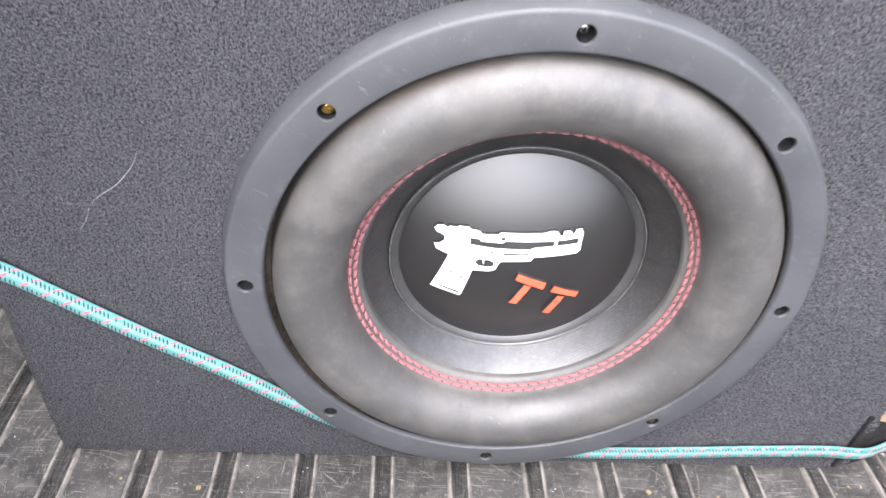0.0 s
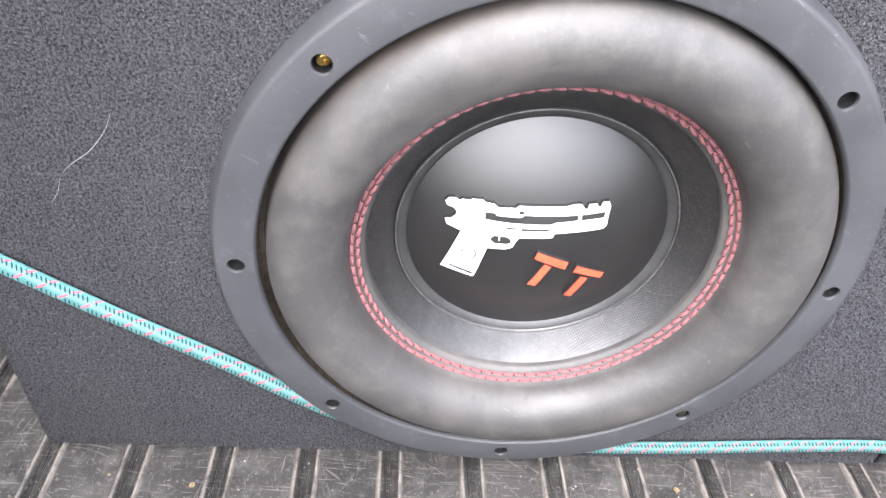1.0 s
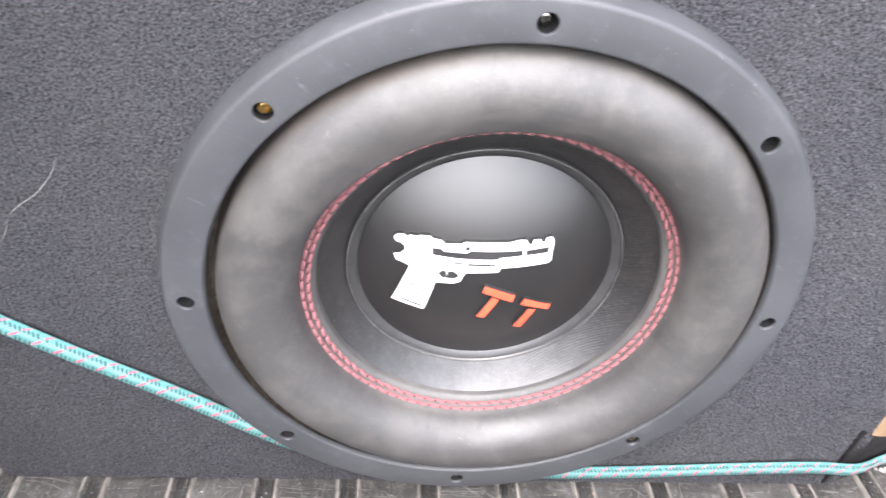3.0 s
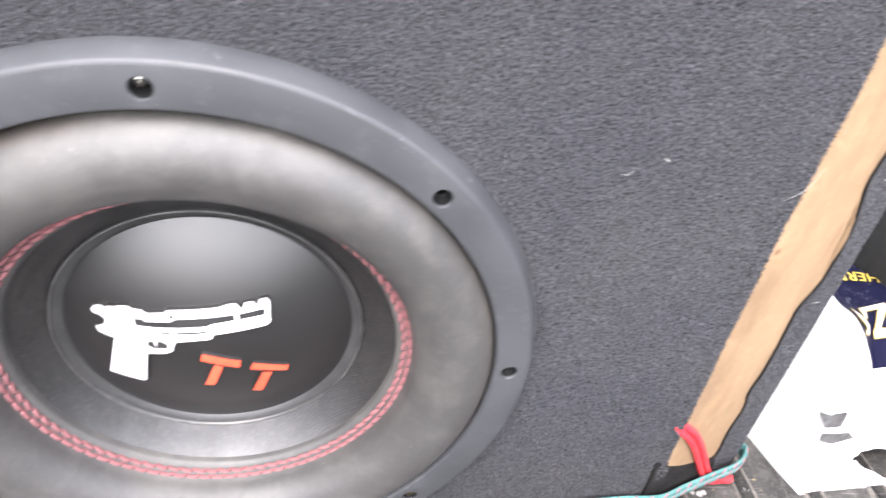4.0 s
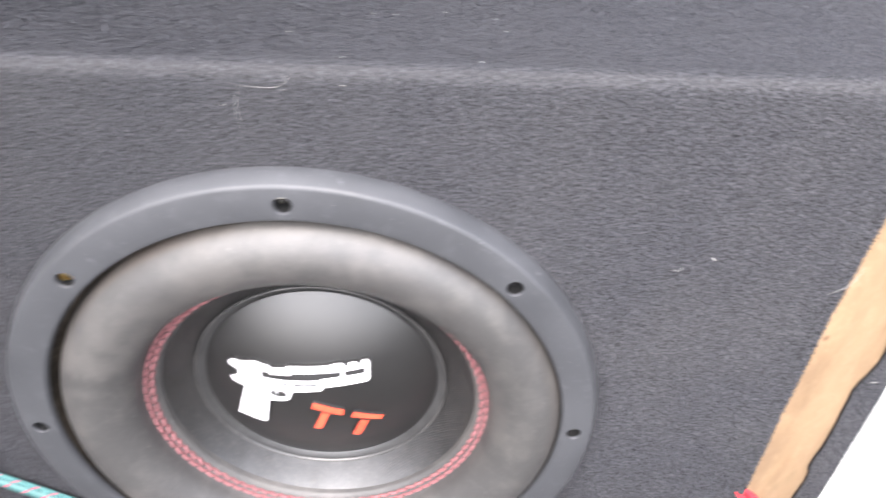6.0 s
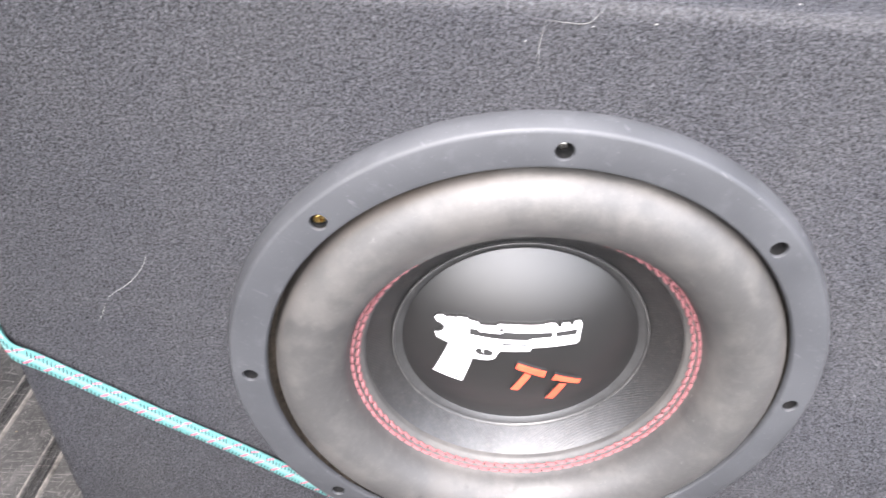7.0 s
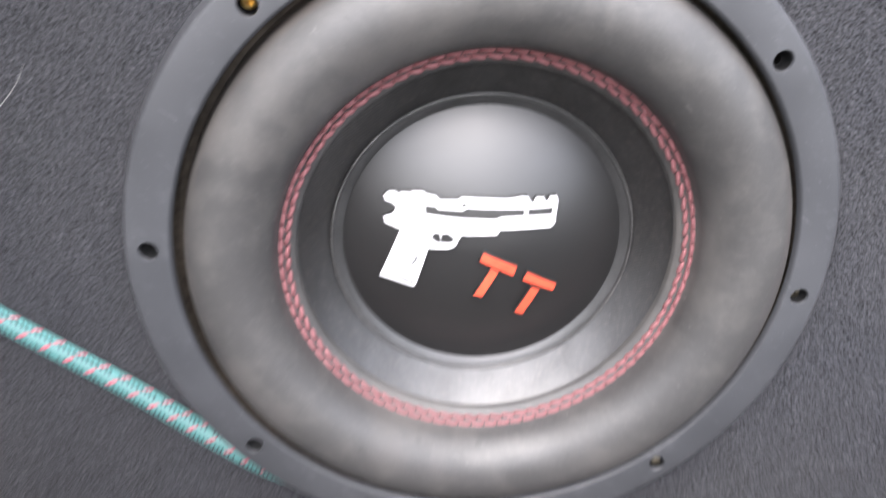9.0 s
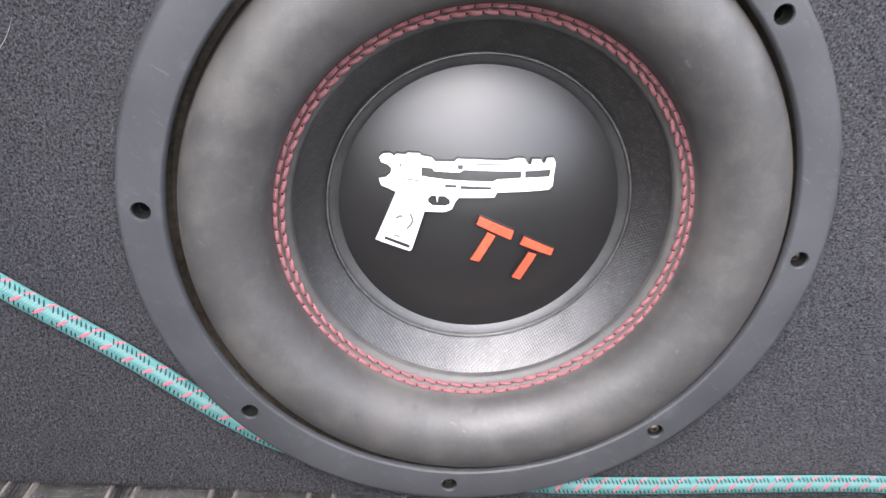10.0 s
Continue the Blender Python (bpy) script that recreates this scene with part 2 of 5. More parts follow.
def liner_material(name="bed_liner", rib=False):
    # black moulded polyethylene, scratched grey, with dried mud; ribs are rubbed pale along both shoulders
    m, nt, p = material(name, 0.6, spec=0.4)
    c = coords(nt)
    geo = nt.nodes.new("ShaderNodeNewGeometry").outputs["Position"]
    mud = noise_tex(nt, geo, 16, 7, 0.65)
    fine = noise_tex(nt, geo, 70, 5, 0.7)
    grit = noise_tex(nt, geo, 420, 4, 0.7)
    base = mix(nt, ramp(nt, mud, (0.36, 0.0), (0.66, 1.0)), (0.010, 0.0097, 0.0094), (0.044, 0.0422, 0.0400))
    base = mix(nt, ramp(nt, fine, (0.47, 0.0), (0.72, 0.80)), base, (0.080, 0.077, 0.072))
    height = calc(nt, "MULTIPLY", grit, 1.0)
    for k, (turn, sc, cut, amount) in enumerate(((12, (1500, 60, 300), 0.66, 0.4), (88, (900, 26, 300), 0.64, 0.45), (-14, (700, 30, 300), 0.66, 0.4), (52, (420, 22, 300), 0.68, 0.35), (38, (1700, 36, 300), 0.69, 0.35), (-31, (1600, 34, 300), 0.69, 0.35), (84, (1100, 30, 300), 0.66, 0.55), (-62, (1800, 38, 300), 0.69, 0.35))):
        warp = nt.nodes.new("ShaderNodeVectorMath")
        warp.operation = "ADD"
        nt.links.new(geo, warp.inputs[0])
        bend = nt.nodes.new("ShaderNodeTexNoise")
        bend.inputs["Scale"].default_value = 6.0 + k
        nt.links.new(geo, bend.inputs["Vector"])
        small = nt.nodes.new("ShaderNodeVectorMath")
        small.operation = "SCALE"
        small.inputs["Scale"].default_value = 0.03
        nt.links.new(bend.outputs["Color"], small.inputs[0])
        nt.links.new(small.outputs[0], warp.inputs[1])
        sc_n = noise_tex(nt, stretch(nt, warp.outputs[0], sc, (0, 0, turn)), 1, 2, 0.5)
        line = ramp(nt, sc_n, (cut, 0.0), (cut + 0.07, amount))
        base = mix(nt, line, base, (0.22, 0.21, 0.195))
        height = calc(nt, "SUBTRACT", height, calc(nt, "MULTIPLY", line, 0.7))
    if rib:
        x = split_xyz(nt, c)[0]
        band = ramp(nt, calc(nt, "ABSOLUTE", calc(nt, "SUBTRACT", calc(nt, "MULTIPLY", calc(nt, "ABSOLUTE", x), 100.0), 0.72)), (0.10, 1.0), (0.19, 0.0))
        rub = calc(nt, "MULTIPLY", band, ramp(nt, noise_tex(nt, geo, 60, 5, 0.7), (0.34, 0.15), (0.58, 0.95)))
        base = mix(nt, rub, base, (0.195, 0.178, 0.158))
        # fine grooves: bumped in, with their shade also darkened into the colour
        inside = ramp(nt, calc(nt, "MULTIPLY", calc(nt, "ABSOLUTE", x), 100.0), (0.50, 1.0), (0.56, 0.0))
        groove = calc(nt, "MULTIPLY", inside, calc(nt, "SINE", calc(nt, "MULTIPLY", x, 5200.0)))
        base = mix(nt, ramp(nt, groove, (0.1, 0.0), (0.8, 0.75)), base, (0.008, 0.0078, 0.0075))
        height = calc(nt, "SUBTRACT", height, calc(nt, "MULTIPLY", groove, 0.8))
    base = mix(nt, ramp(nt, noise_tex(nt, geo, 48, 5, 0.7), (0.54, 0.0), (0.66, 0.5)), base, (0.011, 0.0105, 0.010))
    base = mix(nt, ramp(nt, grit, (0.57, 0.0), (0.71, 0.7)), base, (0.175, 0.166, 0.152))
    nt.links.new(base, p.inputs["Base Color"])
    nt.links.new(ramp(nt, mud, (0.35, 0.45), (0.65, 0.8)), p.inputs["Roughness"])
    bump(nt, p, calc(nt, "ADD", height, calc(nt, "MULTIPLY", noise_tex(nt, geo, 1100, 3, 0.7), 0.8)), 0.8, 0.0009)
    return m


def strap_material():
    # teal elastic braid, paler along its middle, finely ribbed
    m, nt, p = material("braided_strap", 0.7, spec=0.25)
    n = nt.nodes.new("ShaderNodeUVMap")
    u, v, _ = split_xyz(nt, n.outputs[0])          # u: metres along, v: 0..1 round the section
    off = calc(nt, "ABSOLUTE", calc(nt, "SUBTRACT", v, 0.42))
    rib = calc(nt, "SINE", calc(nt, "MULTIPLY", calc(nt, "ADD", u, calc(nt, "MULTIPLY", v, 0.006)), 5400.0))
    worn = noise_tex(nt, coords(nt), 120, 4)
    base = mix(nt, worn, (0.040, 0.145, 0.140), (0.085, 0.220, 0.212))
    base = mix(nt, ramp(nt, off, (0.05, 0.5), (0.11, 0.0)), base, (0.19, 0.31, 0.305))
    base = mix(nt, ramp(nt, rib, (0.2, 0.0), (0.9, 0.22)), base, (0.20, 0.36, 0.34))
    nt.links.new(base, p.inputs["Base Color"])
    bump(nt, p, rib, 0.5, 0.0003)
    return m


def sack_material():
    # white woven-plastic sack with a navy printed panel
    m, nt, p = material("sack_film", 0.38, spec=0.5)
    n = nt.nodes.new("ShaderNodeUVMap")
    u, v, _ = split_xyz(nt, n.outputs[0])
    c = coords(nt)
    edge = calc(nt, "ADD", v, calc(nt, "MULTIPLY", noise_tex(nt, c, 30, 2), 0.002))
    above = calc(nt, "GREATER_THAN", edge, PRINT_V)
    low = calc(nt, "SUBTRACT", PRINT_U, calc(nt, "MULTIPLY", calc(nt, "SUBTRACT", v, PRINT_V), 0.42))
    high = calc(nt, "ADD", 0.0375, calc(nt, "MULTIPLY", calc(nt, "SUBTRACT", v, 0.161), 0.48))
    right = calc(nt, "GREATER_THAN", u, calc(nt, "MAXIMUM", low, high))
    navy = calc(nt, "MULTIPLY", above, right)
    # pale rubbed creases, plus shiny glints painted into the navy
    crease = noise_tex(nt, stretch(nt, c, (60, 60, 200), (20, 30, 0)), 1, 5, 0.7)
    rub = ramp(nt, crease, (0.64, 0.0), (0.72, 0.7))
    glint = calc(nt, "MULTIPLY", ramp(nt, noise_tex(nt, c, 320, 4, 0.7), (0.60, 0.0), (0.66, 0.8)), ramp(nt, noise_tex(nt, c, 26, 3), (0.48, 0.0), (0.58, 1.0)))
    blue = mix(nt, calc(nt, "MAXIMUM", rub, glint), (0.0032, 0.0034, 0.018), (0.24, 0.25, 0.31))
    white = mix(nt, noise_tex(nt, c, 25, 4), (0.80, 0.80, 0.80), (0.88, 0.88, 0.88))
    nt.links.new(mix(nt, navy, white, blue), p.inputs["Base Color"])
    bump(nt, p, noise_tex(nt, c, 45, 5), 0.25, 0.004)
    return m


PRINT_U, PRINT_V = 0.0573, 0.1022
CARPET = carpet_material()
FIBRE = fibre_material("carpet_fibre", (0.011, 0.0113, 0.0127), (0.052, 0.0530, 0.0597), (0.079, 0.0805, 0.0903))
PLASTIC, RUBBER, CONE, CAP = plastic_material(), rubber_material(), cone_material(), cap_material()
GLUE = simple("dusty_glue", (0.016, 0.016, 0.016), (0.085, 0.083, 0.08), 0.5, 0.0, 260, 0.4, 0.5)
LIP = simple("cap_ring", (0.014, 0.014, 0.014), (0.033, 0.033, 0.033), 0.46, 0.0, 500, 0.10, 0.6)
LIP.node_tree.nodes["Principled BSDF"].inputs["Coat Weight"].default_value = 0.5
LIP.node_tree.nodes["Principled BSDF"].inputs["Coat Roughness"].default_value = 0.3
SHADE = simple("hole_shade", (0.005, 0.0051, 0.0053), (0.013, 0.013, 0.0133), 0.7, 0.0, 500, 0.2, 0.15)
DARK = simple("hole_black", (0.005, 0.005, 0.005), (0.012, 0.011, 0.010), 0.75, 0.0, 400, 0.3, 0.2)
THREAD = simple("red_thread", (0.150, 0.045, 0.050), (0.245, 0.105, 0.110), 0.65, 0.0, 2500, 0.6, 0.4)
GASKET = simple("dusty_gasket", (0.024, 0.020, 0.016), (0.088, 0.072, 0.056), 0.8, 0.0, 300, 0.5, 0.2)
WHITE = simple("white_emblem", (0.74, 0.74, 0.75), (0.80, 0.80, 0.81), 0.45, 0.0, 200, 0.05)
ORANGE = simple("orange_emblem", (0.64, 0.068, 0.034), (0.74, 0.102, 0.050), 0.42, 0.0, 260, 0.06)
BLACK = simple("emblem_backing", (0.016, 0.016, 0.016), (0.030, 0.030, 0.030), 0.32, 0.0, 200, 0.05)
BRASS = simple("brass", (0.55, 0.36, 0.10), (0.72, 0.52, 0.20), 0.28, 1.0, 700, 0.1)
STEEL = simple("steel", (0.32, 0.31, 0.29), (0.48, 0.47, 0.44), 0.27, 1.0, 700, 0.1)
DULL = simple("tarnished_metal", (0.10, 0.088, 0.066), (0.23, 0.20, 0.14), 0.5, 1.0, 700, 0.2)
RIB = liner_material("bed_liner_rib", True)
WOOD, LINER, STRAP, SACK = wood_material(), liner_material(), strap_material(), sack_material()
FLECK = simple("black_yarn", (0.010, 0.020, 0.024), (0.022, 0.040, 0.048), 0.8, 0.0, 900, 0.4, 0.2)
PINK = simple("pink_yarn", (0.36, 0.085, 0.115), (0.46, 0.125, 0.160), 0.75, 0.0, 900, 0.4, 0.2)
WALL_LINER = simple("wall_liner", (0.006, 0.0062, 0.006), (0.013, 0.0132, 0.013), 0.72, 0.0, 120, 0.25, 0.2)
RED = simple("red_cable", (0.55, 0.02, 0.03), (0.72, 0.045, 0.055), 0.38, 0.0, 300, 0.05)
CLOTH = simple("black_cloth", (0.020, 0.019, 0.019), (0.052, 0.050, 0.049), 0.95, 0.0, 700, 0.8, 0.1)
BACKING = simple("carpet_backing", (0.006, 0.006, 0.006), (0.018, 0.017, 0.017), 0.95, 0.0, 600, 0.9, 0.1)
LINT = simple("lint", (0.24, 0.235, 0.225), (0.38, 0.37, 0.355), 0.8, 0.0, 900)
LEAF = simple("dry_leaf", (0.13, 0.095, 0.050), (0.26, 0.20, 0.115), 0.7, 0.0, 500, 0.4)
GROUND = simple("ground_gravel", (0.16, 0.14, 0.12), (0.26, 0.24, 0.21), 0.9, 0.0, 30, 0.5)
CREAM = simple("cream_print", (0.60, 0.56, 0.49), (0.72, 0.69, 0.63), 0.4, 0.0, 200)
YELLOW = simple("yellow_print", (0.46, 0.33, 0.05), (0.58, 0.43, 0.09), 0.4, 0.0, 200)
GREY = simple("grey_mark", (0.030, 0.030, 0.031), (0.15, 0.15, 0.15), 0.5, 0.0, 200)


# ---- mesh helpers ----
def part(name, bm, mat, parent=None, label="", smooth=True, kind=""):
    bmesh.ops.recalc_face_normals(bm, faces=bm.faces[:])
    me = bpy.data.meshes.new(name)
    bm.to_mesh(me)
    bm.free()
    me.materials.append(mat)
    if smooth:
        me.polygons.foreach_set("use_smooth", [True] * len(me.polygons))
        me.set_sharp_from_angle(angle=radians(38))
    ob = new(name, me)
    ob.parent = parent
    return tagged(ob, label, kind=kind)


def thing(name, label, category, at=(0, 0, 0), group="", kind=""):
    ob = new(name)
    ob.empty_display_size = 0.02
    ob.location = at
    return tagged(ob, label, category, group, kind)


def box_bm(x0, x1, y0, y1, z0, z1, bevel=0.0, segments=2):
    bm = bmesh.new()
    bmesh.ops.create_cube(bm, size=1.0, matrix=Matrix.LocRotScale(((x0 + x1) / 2, (y0 + y1) / 2, (z0 + z1) / 2), None, (x1 - x0, y1 - y0, z1 - z0)))
    if bevel:
        bmesh.ops.bevel(bm, geom=bm.edges[:], offset=bevel, segments=segments, affect="EDGES", profile=0.5)
    return bm


def revolve(profile, n=240, closed=False):
    """A ring about the driver's axis, from (radius, depth) pairs."""
    bm = bmesh.new()
    rows = []
    for r, y in profile:
        if r < 1e-6:
            rows.append([bm.verts.new((0, y, 0))] * n)
        else:
            rows.append([bm.verts.new((r * math.cos(2 * math.pi * i / n), y, r * math.sin(2 * math.pi * i / n))) for i in range(n)])
    pairs = list(zip(rows, rows[1:])) + ([(rows[-1], rows[0])] if closed else [])
    for a, b in pairs:
        for i in range(n):
            j = (i + 1) % n
            q = [a[i], a[j], b[j], b[i]]
            bm.faces.new(list(dict.fromkeys(q)))
    return bm


def rounded_path(points, steps=8):
    """Catmull-Rom through points."""
    pts = [Vector(p) for p in points]
    pts = [2 * pts[0] - pts[1]] + pts + [2 * pts[-1] - pts[-2]]
    out = []
    for i in range(1, len(pts) - 2):
        a, b, c, d = pts[i - 1:i + 3]
        for k in range(steps):
            t = k / steps
            out.append(0.5 * ((2 * b) + (c - a) * t + (2 * a - 5 * b + 4 * c - d) * t * t + (3 * b - a - 3 * c + d) * t ** 3))
    out.append(pts[-2])
    return out


def tube_bm(points, radius, sides=8, taper=False):
    bm = bmesh.new()
    rings, up = [], Vector((0.13, 0.31, 0.94)).normalized()
    for i, p in enumerate(points):
        tan = (points[min(i + 1, len(points) - 1)] - points[max(i - 1, 0)]).normalized()
        a = tan.cross(up).normalized()
        b = a.cross(tan)
        r = radius * (1 - 0.75 * abs(2 * i / (len(points) - 1) - 1) ** 2) if taper else radius
        rings.append([bm.verts.new(p + r * (math.cos(2 * math.pi * k / sides) * a + math.sin(2 * math.pi * k / sides) * b)) for k in range(sides)])
    for r0, r1 in zip(rings, rings[1:]):
        for k in range(sides):
            bm.faces.new((r0[k], r0[(k + 1) % sides], r1[(k + 1) % sides], r1[k]))
    bm.faces.new(rings[0]), bm.faces.new(rings[-1][::-1])
    return bm


# ---- setting: the truck bed ----
FLOOR, RIB_PITCH, RIB_X0 = -0.001, 0.0549, -0.0154     # FLOOR: the top of the ribs
BASE = FLOOR - 0.0025
floor = part("floor", box_bm(-0.53, 0.66, -0.42, 1.06, FLOOR - 0.03, BASE), LINER)
tagged(floor, "scratched dusty black ribbed truck-bed liner", "floor", kind="structure")
ground = part("ground", box_bm(-400, 400, -400, 400, FLOOR - 0.90, FLOOR - 0.70), GROUND)
tagged(ground, "plain pale gravel ground round the truck", "ground", kind="structure")
wall_right = part("wall_right", box_bm(0.66, 0.70, -0.46, 1.10, FLOOR - 0.03, 0.46, 0.008), WALL_LINER)
# unseen, and raised above the others to cut light from the left
shade_wall_left = part("shade_wall_left", box_bm(-0.57, -0.53, -0.46, 1.10, FLOOR - 0.03, 0.80, 0.008), WALL_LINER)
wall_front = part("wall_front", box_bm(-0.53, 0.66, 1.06, 1.10, FLOOR - 0.03, 0.46, 0.008), WALL_LINER)
# unseen low wall added close in front to shade the lower carpet
shade_wall_back = part("shade_wall_back", box_bm(-0.53, 0.66, -0.46, -0.42, FLOOR - 0.03, 0.19, 0.008), WALL_LINER)
for w in (wall_right, shade_wall_left, wall_front, shade_wall_back):
    tagged(w, "scuffed black plastic wall added round the truck bed", "wall", kind="structure")


def arch_side(y):
    """Where the inner face of the wheel arch stands at depth y; it leans away towards its front."""
    return 0.497 + 0.24 * max(0.0, 0.17 - y)


def wheel_arch():
    """Rounded housing against the bed's side wall."""
    bm = bmesh.new()
    prof = [(0.176, 0.27), (0.060, 0.27), (0.035, 0.262), (0.015, 0.245), (0.007, 0.22), (0.0, 0.10), (-0.004, 0.0)]
    rows = []
    for i in range(41):
        a = math.pi * i / 40
        y = 0.60 - 0.53 * math.cos(a)
        k = max(0.0, math.sin(a)) ** 0.3
        rows.append([bm.verts.new((min(0.662, arch_side(y) + x), y + 0.003 * noise.noise((x * 30, y * 12, 1)), FLOOR - 0.004 + z * k)) for x, z in prof])
    for a, b in zip(rows, rows[1:]):
        for j in range(len(prof) - 1):
            bm.faces.new((a[j], a[j + 1], b[j + 1], b[j]))
    return bm


arch = part("wheel_arch", wheel_arch(), WALL_LINER)
tagged(arch, "smooth dull black plastic wheel arch of the truck bed", "wheel arch", kind="structure")

# ---- the carpeted box ----
LEFT, CORNER, RIGHT, TOP, DEPTH = -0.2975, 0.2785, 0.366, 0.3855, 0.52
EDGE_R, FOOT_R = 0.0085, 0.011


def plan_outline():
    """The box in plan: round front-left corner, long shallow bevel at the front right."""
    pts = []
    for i in range(9):
        a = radians(180 + 90 * i / 8)
        pts.append((LEFT + 0.014 + 0.014 * math.cos(a), 0.014 + 0.014 * math.sin(a)))
    pts += [(x, 0.0) for x in np.linspace(LEFT + 0.04, CORNER - 0.012, 24)]
    pts += [(CORNER - 0.004, 0.0003), (CORNER + 0.004, 0.0022)]
    pts += [(CORNER + 0.012, 0.0050), (0.318, 0.0145), (0.332, 0.0195), (0.345, 0.0235), (0.354, 0.0268), (0.360, 0.0305), (0.3645, 0.0370), (RIGHT, 0.050)]
    pts += [(RIGHT, DEPTH), (LEFT, DEPTH)]
    return pts


def shrink(pts, d):
    out, n = [], len(pts)
    for i in range(n):
        a, b, c = (Vector(pts[j % n]) for j in (i - 1, i, i + 1))
        t = ((b - a).normalized() + (c - b).normalized())
        t = t.normalized() if t.length > 1e-6 else (c - b).normalized()
        out.append((b.x - t.y * d, b.y + t.x * d))
    return out


def box_body():
    bm = bmesh.new()
    plan = plan_outline()
    rows = []
    for i in range(6):                              # carpet rolled under at the foot
        a = radians(90 - 15 * i)
        rows.append([bm.verts.new((x, y, BASE + FOOT_R * (1 - math.sin(a)))) for x, y in shrink(plan, FOOT_R * (1 - math.cos(a)))])
    rows += [[bm.verts.new((x, y, z)) for x, y in plan] for z in np.linspace(BASE + FOOT_R, TOP - EDGE_R, 22)]
    for i in range(1, 7):
        a = radians(90 * i / 6)
        ring = shrink(plan, EDGE_R * (1 - math.cos(a)))
        rows.append([bm.verts.new((x, y, TOP - EDGE_R + EDGE_R * math.sin(a))) for x, y in ring])
    n = len(plan)
    for a, b in zip(rows, rows[1:]):
        for i in range(n):
            bm.faces.new((a[i], a[(i + 1) % n], b[(i + 1) % n], b[i]))
    bm.faces.new(rows[-1]), bm.faces.new(rows[0][::-1])
    # the round opening for the driver
    front = [f for f in bm.faces if all(abs(v.co.y) < 1e-6 for v in f.verts)]
    bmesh.ops.delete(bm, geom=front, context="FACES")
    rim = [e for e in bm.edges if len(e.link_faces) == 1 and all(abs(v.co.y) < 1e-6 for v in e.verts)]
    hole = [[bm.verts.new((0.0005 + 0.1575 * math.cos(2 * math.pi * i / 120), y, 0.1755 + 0.1575 * math.sin(2 * math.pi * i / 120))) for i in range(120)] for y in (0.0, 0.018)]
    rim += [bm.edges.new((hole[0][i], hole[0][(i + 1) % 120])) for i in range(120)]
    bmesh.ops.triangle_fill(bm, edges=rim, use_beauty=True)
    for i in range(120):
        bm.faces.new((hole[0][i], hole[0][(i + 1) % 120], hole[1][(i + 1) % 120], hole[1][i]))
    return bm


speaker_box = thing("speaker_box", "charcoal carpet-covered subwoofer box with a torn corner seam", "speaker box", (0, 0, BASE))


def hung(ob, parent):
    """Make ob a part of parent, staying where it is."""
    ob.parent = parent
    ob.matrix_parent_inverse = Matrix.Translation(parent.location).inverted()
    return ob


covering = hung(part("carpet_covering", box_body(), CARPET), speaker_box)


BEVEL = [p for p in plan_outline() if p[0] > 0.2 and p[1] < 0.06]


def bevel_point(s, z, off=0.0):
    """A place on the front-right bevel: s metres along it from the corner, off metres proud."""
    x = CORNER + 0.001 + 0.935 * s
    xs, ys = [p[0] for p in BEVEL], [p[1] for p in BEVEL]
    y, y2 = np.interp([x, x + 0.004], xs, ys)
    k = (y2 - y) / 0.004
    ln = math.hypot(1, k)
    return Vector((x + off * k / ln, y - off / ln, z))


LEFT_EDGE = ((0.05, 0.064, 0.11, 0.175, 0.257, 0.30, 0.32, 0.36), (-0.0028, -0.0032, -0.0040, -0.0046, -0.0048, -0.0022, -0.0005, 0.0))
RIGHT_EDGE = ((0.030, 0.042, 0.054, 0.067, 0.080, 0.094, 0.102, 0.111, 0.118, 0.128, 0.148, 0.170, 0.182, 0.188, 0.193, 0.205, 0.225, 0.243, 0.262, 0.270, 0.279, 0.287, 0.296, 0.317, 0.330, 0.343, 0.354, 0.362),
              (0.0500, 0.0510, 0.0530, 0.0510, 0.0515, 0.0536, 0.0530, 0.0486, 0.0488, 0.0518, 0.0522, 0.0508, 0.0492, 0.0496, 0.0535, 0.0590, 0.0605, 0.0585, 0.0525, 0.0490, 0.0482, 0.0496, 0.0530, 0.0550, 0.0525, 0.0485, 0.0440, 0.0420))


def strip_left(z):
    """Where the bare board begins at height z, along the bevel."""
    return float(np.interp(z, *LEFT_EDGE)) + 0.0009 * noise.noise((z * 30, 3.1, 0)) + 0.0004 * noise.noise((z * 190, 1.1, 0))


def strip_right(z):
    """Where the torn carpet begins again."""
    return float(np.mean(np.interp([z - 0.003, z, z + 0.003], *RIGHT_EDGE))) + 0.0007 * noise.noise((z * 70, 2.0, 0)) + 0.0004 * noise.noise((z * 200, 5.0, 0))


def wood_strip():
    bm = bmesh.new()
    rows = []
    for g in np.linspace(0, 1, 150):
        row = []
        for f in np.linspace(0, 1, 13):
            low, high = 0.040 + 0.024 * (1 - f), 0.3615 - 0.006 * f + 0.003 * 4 * f * (1 - f)
            z = low + (high - low) * g
            a, b = strip_left(z), strip_right(z)
            row.append(bm.verts.new(bevel_point(a + (b - a) * f, z, 0.0009 + 0.0010 * math.sin(math.pi * f) ** 0.6 + 0.0011 * noise.noise((f * 2.2, z * 16, 4)) + 0.0004 * noise.noise((f * 6, z * 60, 9)))))
        rows.append(row)
    for r0, r1 in zip(rows, rows[1:]):
        for i in range(12):
            bm.faces.new((r0[i], r0[i + 1], r1[i + 1], r1[i]))
    ret = bmesh.ops.extrude_face_region(bm, geom=bm.faces[:])
    for v in [g for g in ret["geom"] if isinstance(g, bmesh.types.BMVert)]:
        v.co += Vector((-0.0012, 0.0022, 0))
    return bm


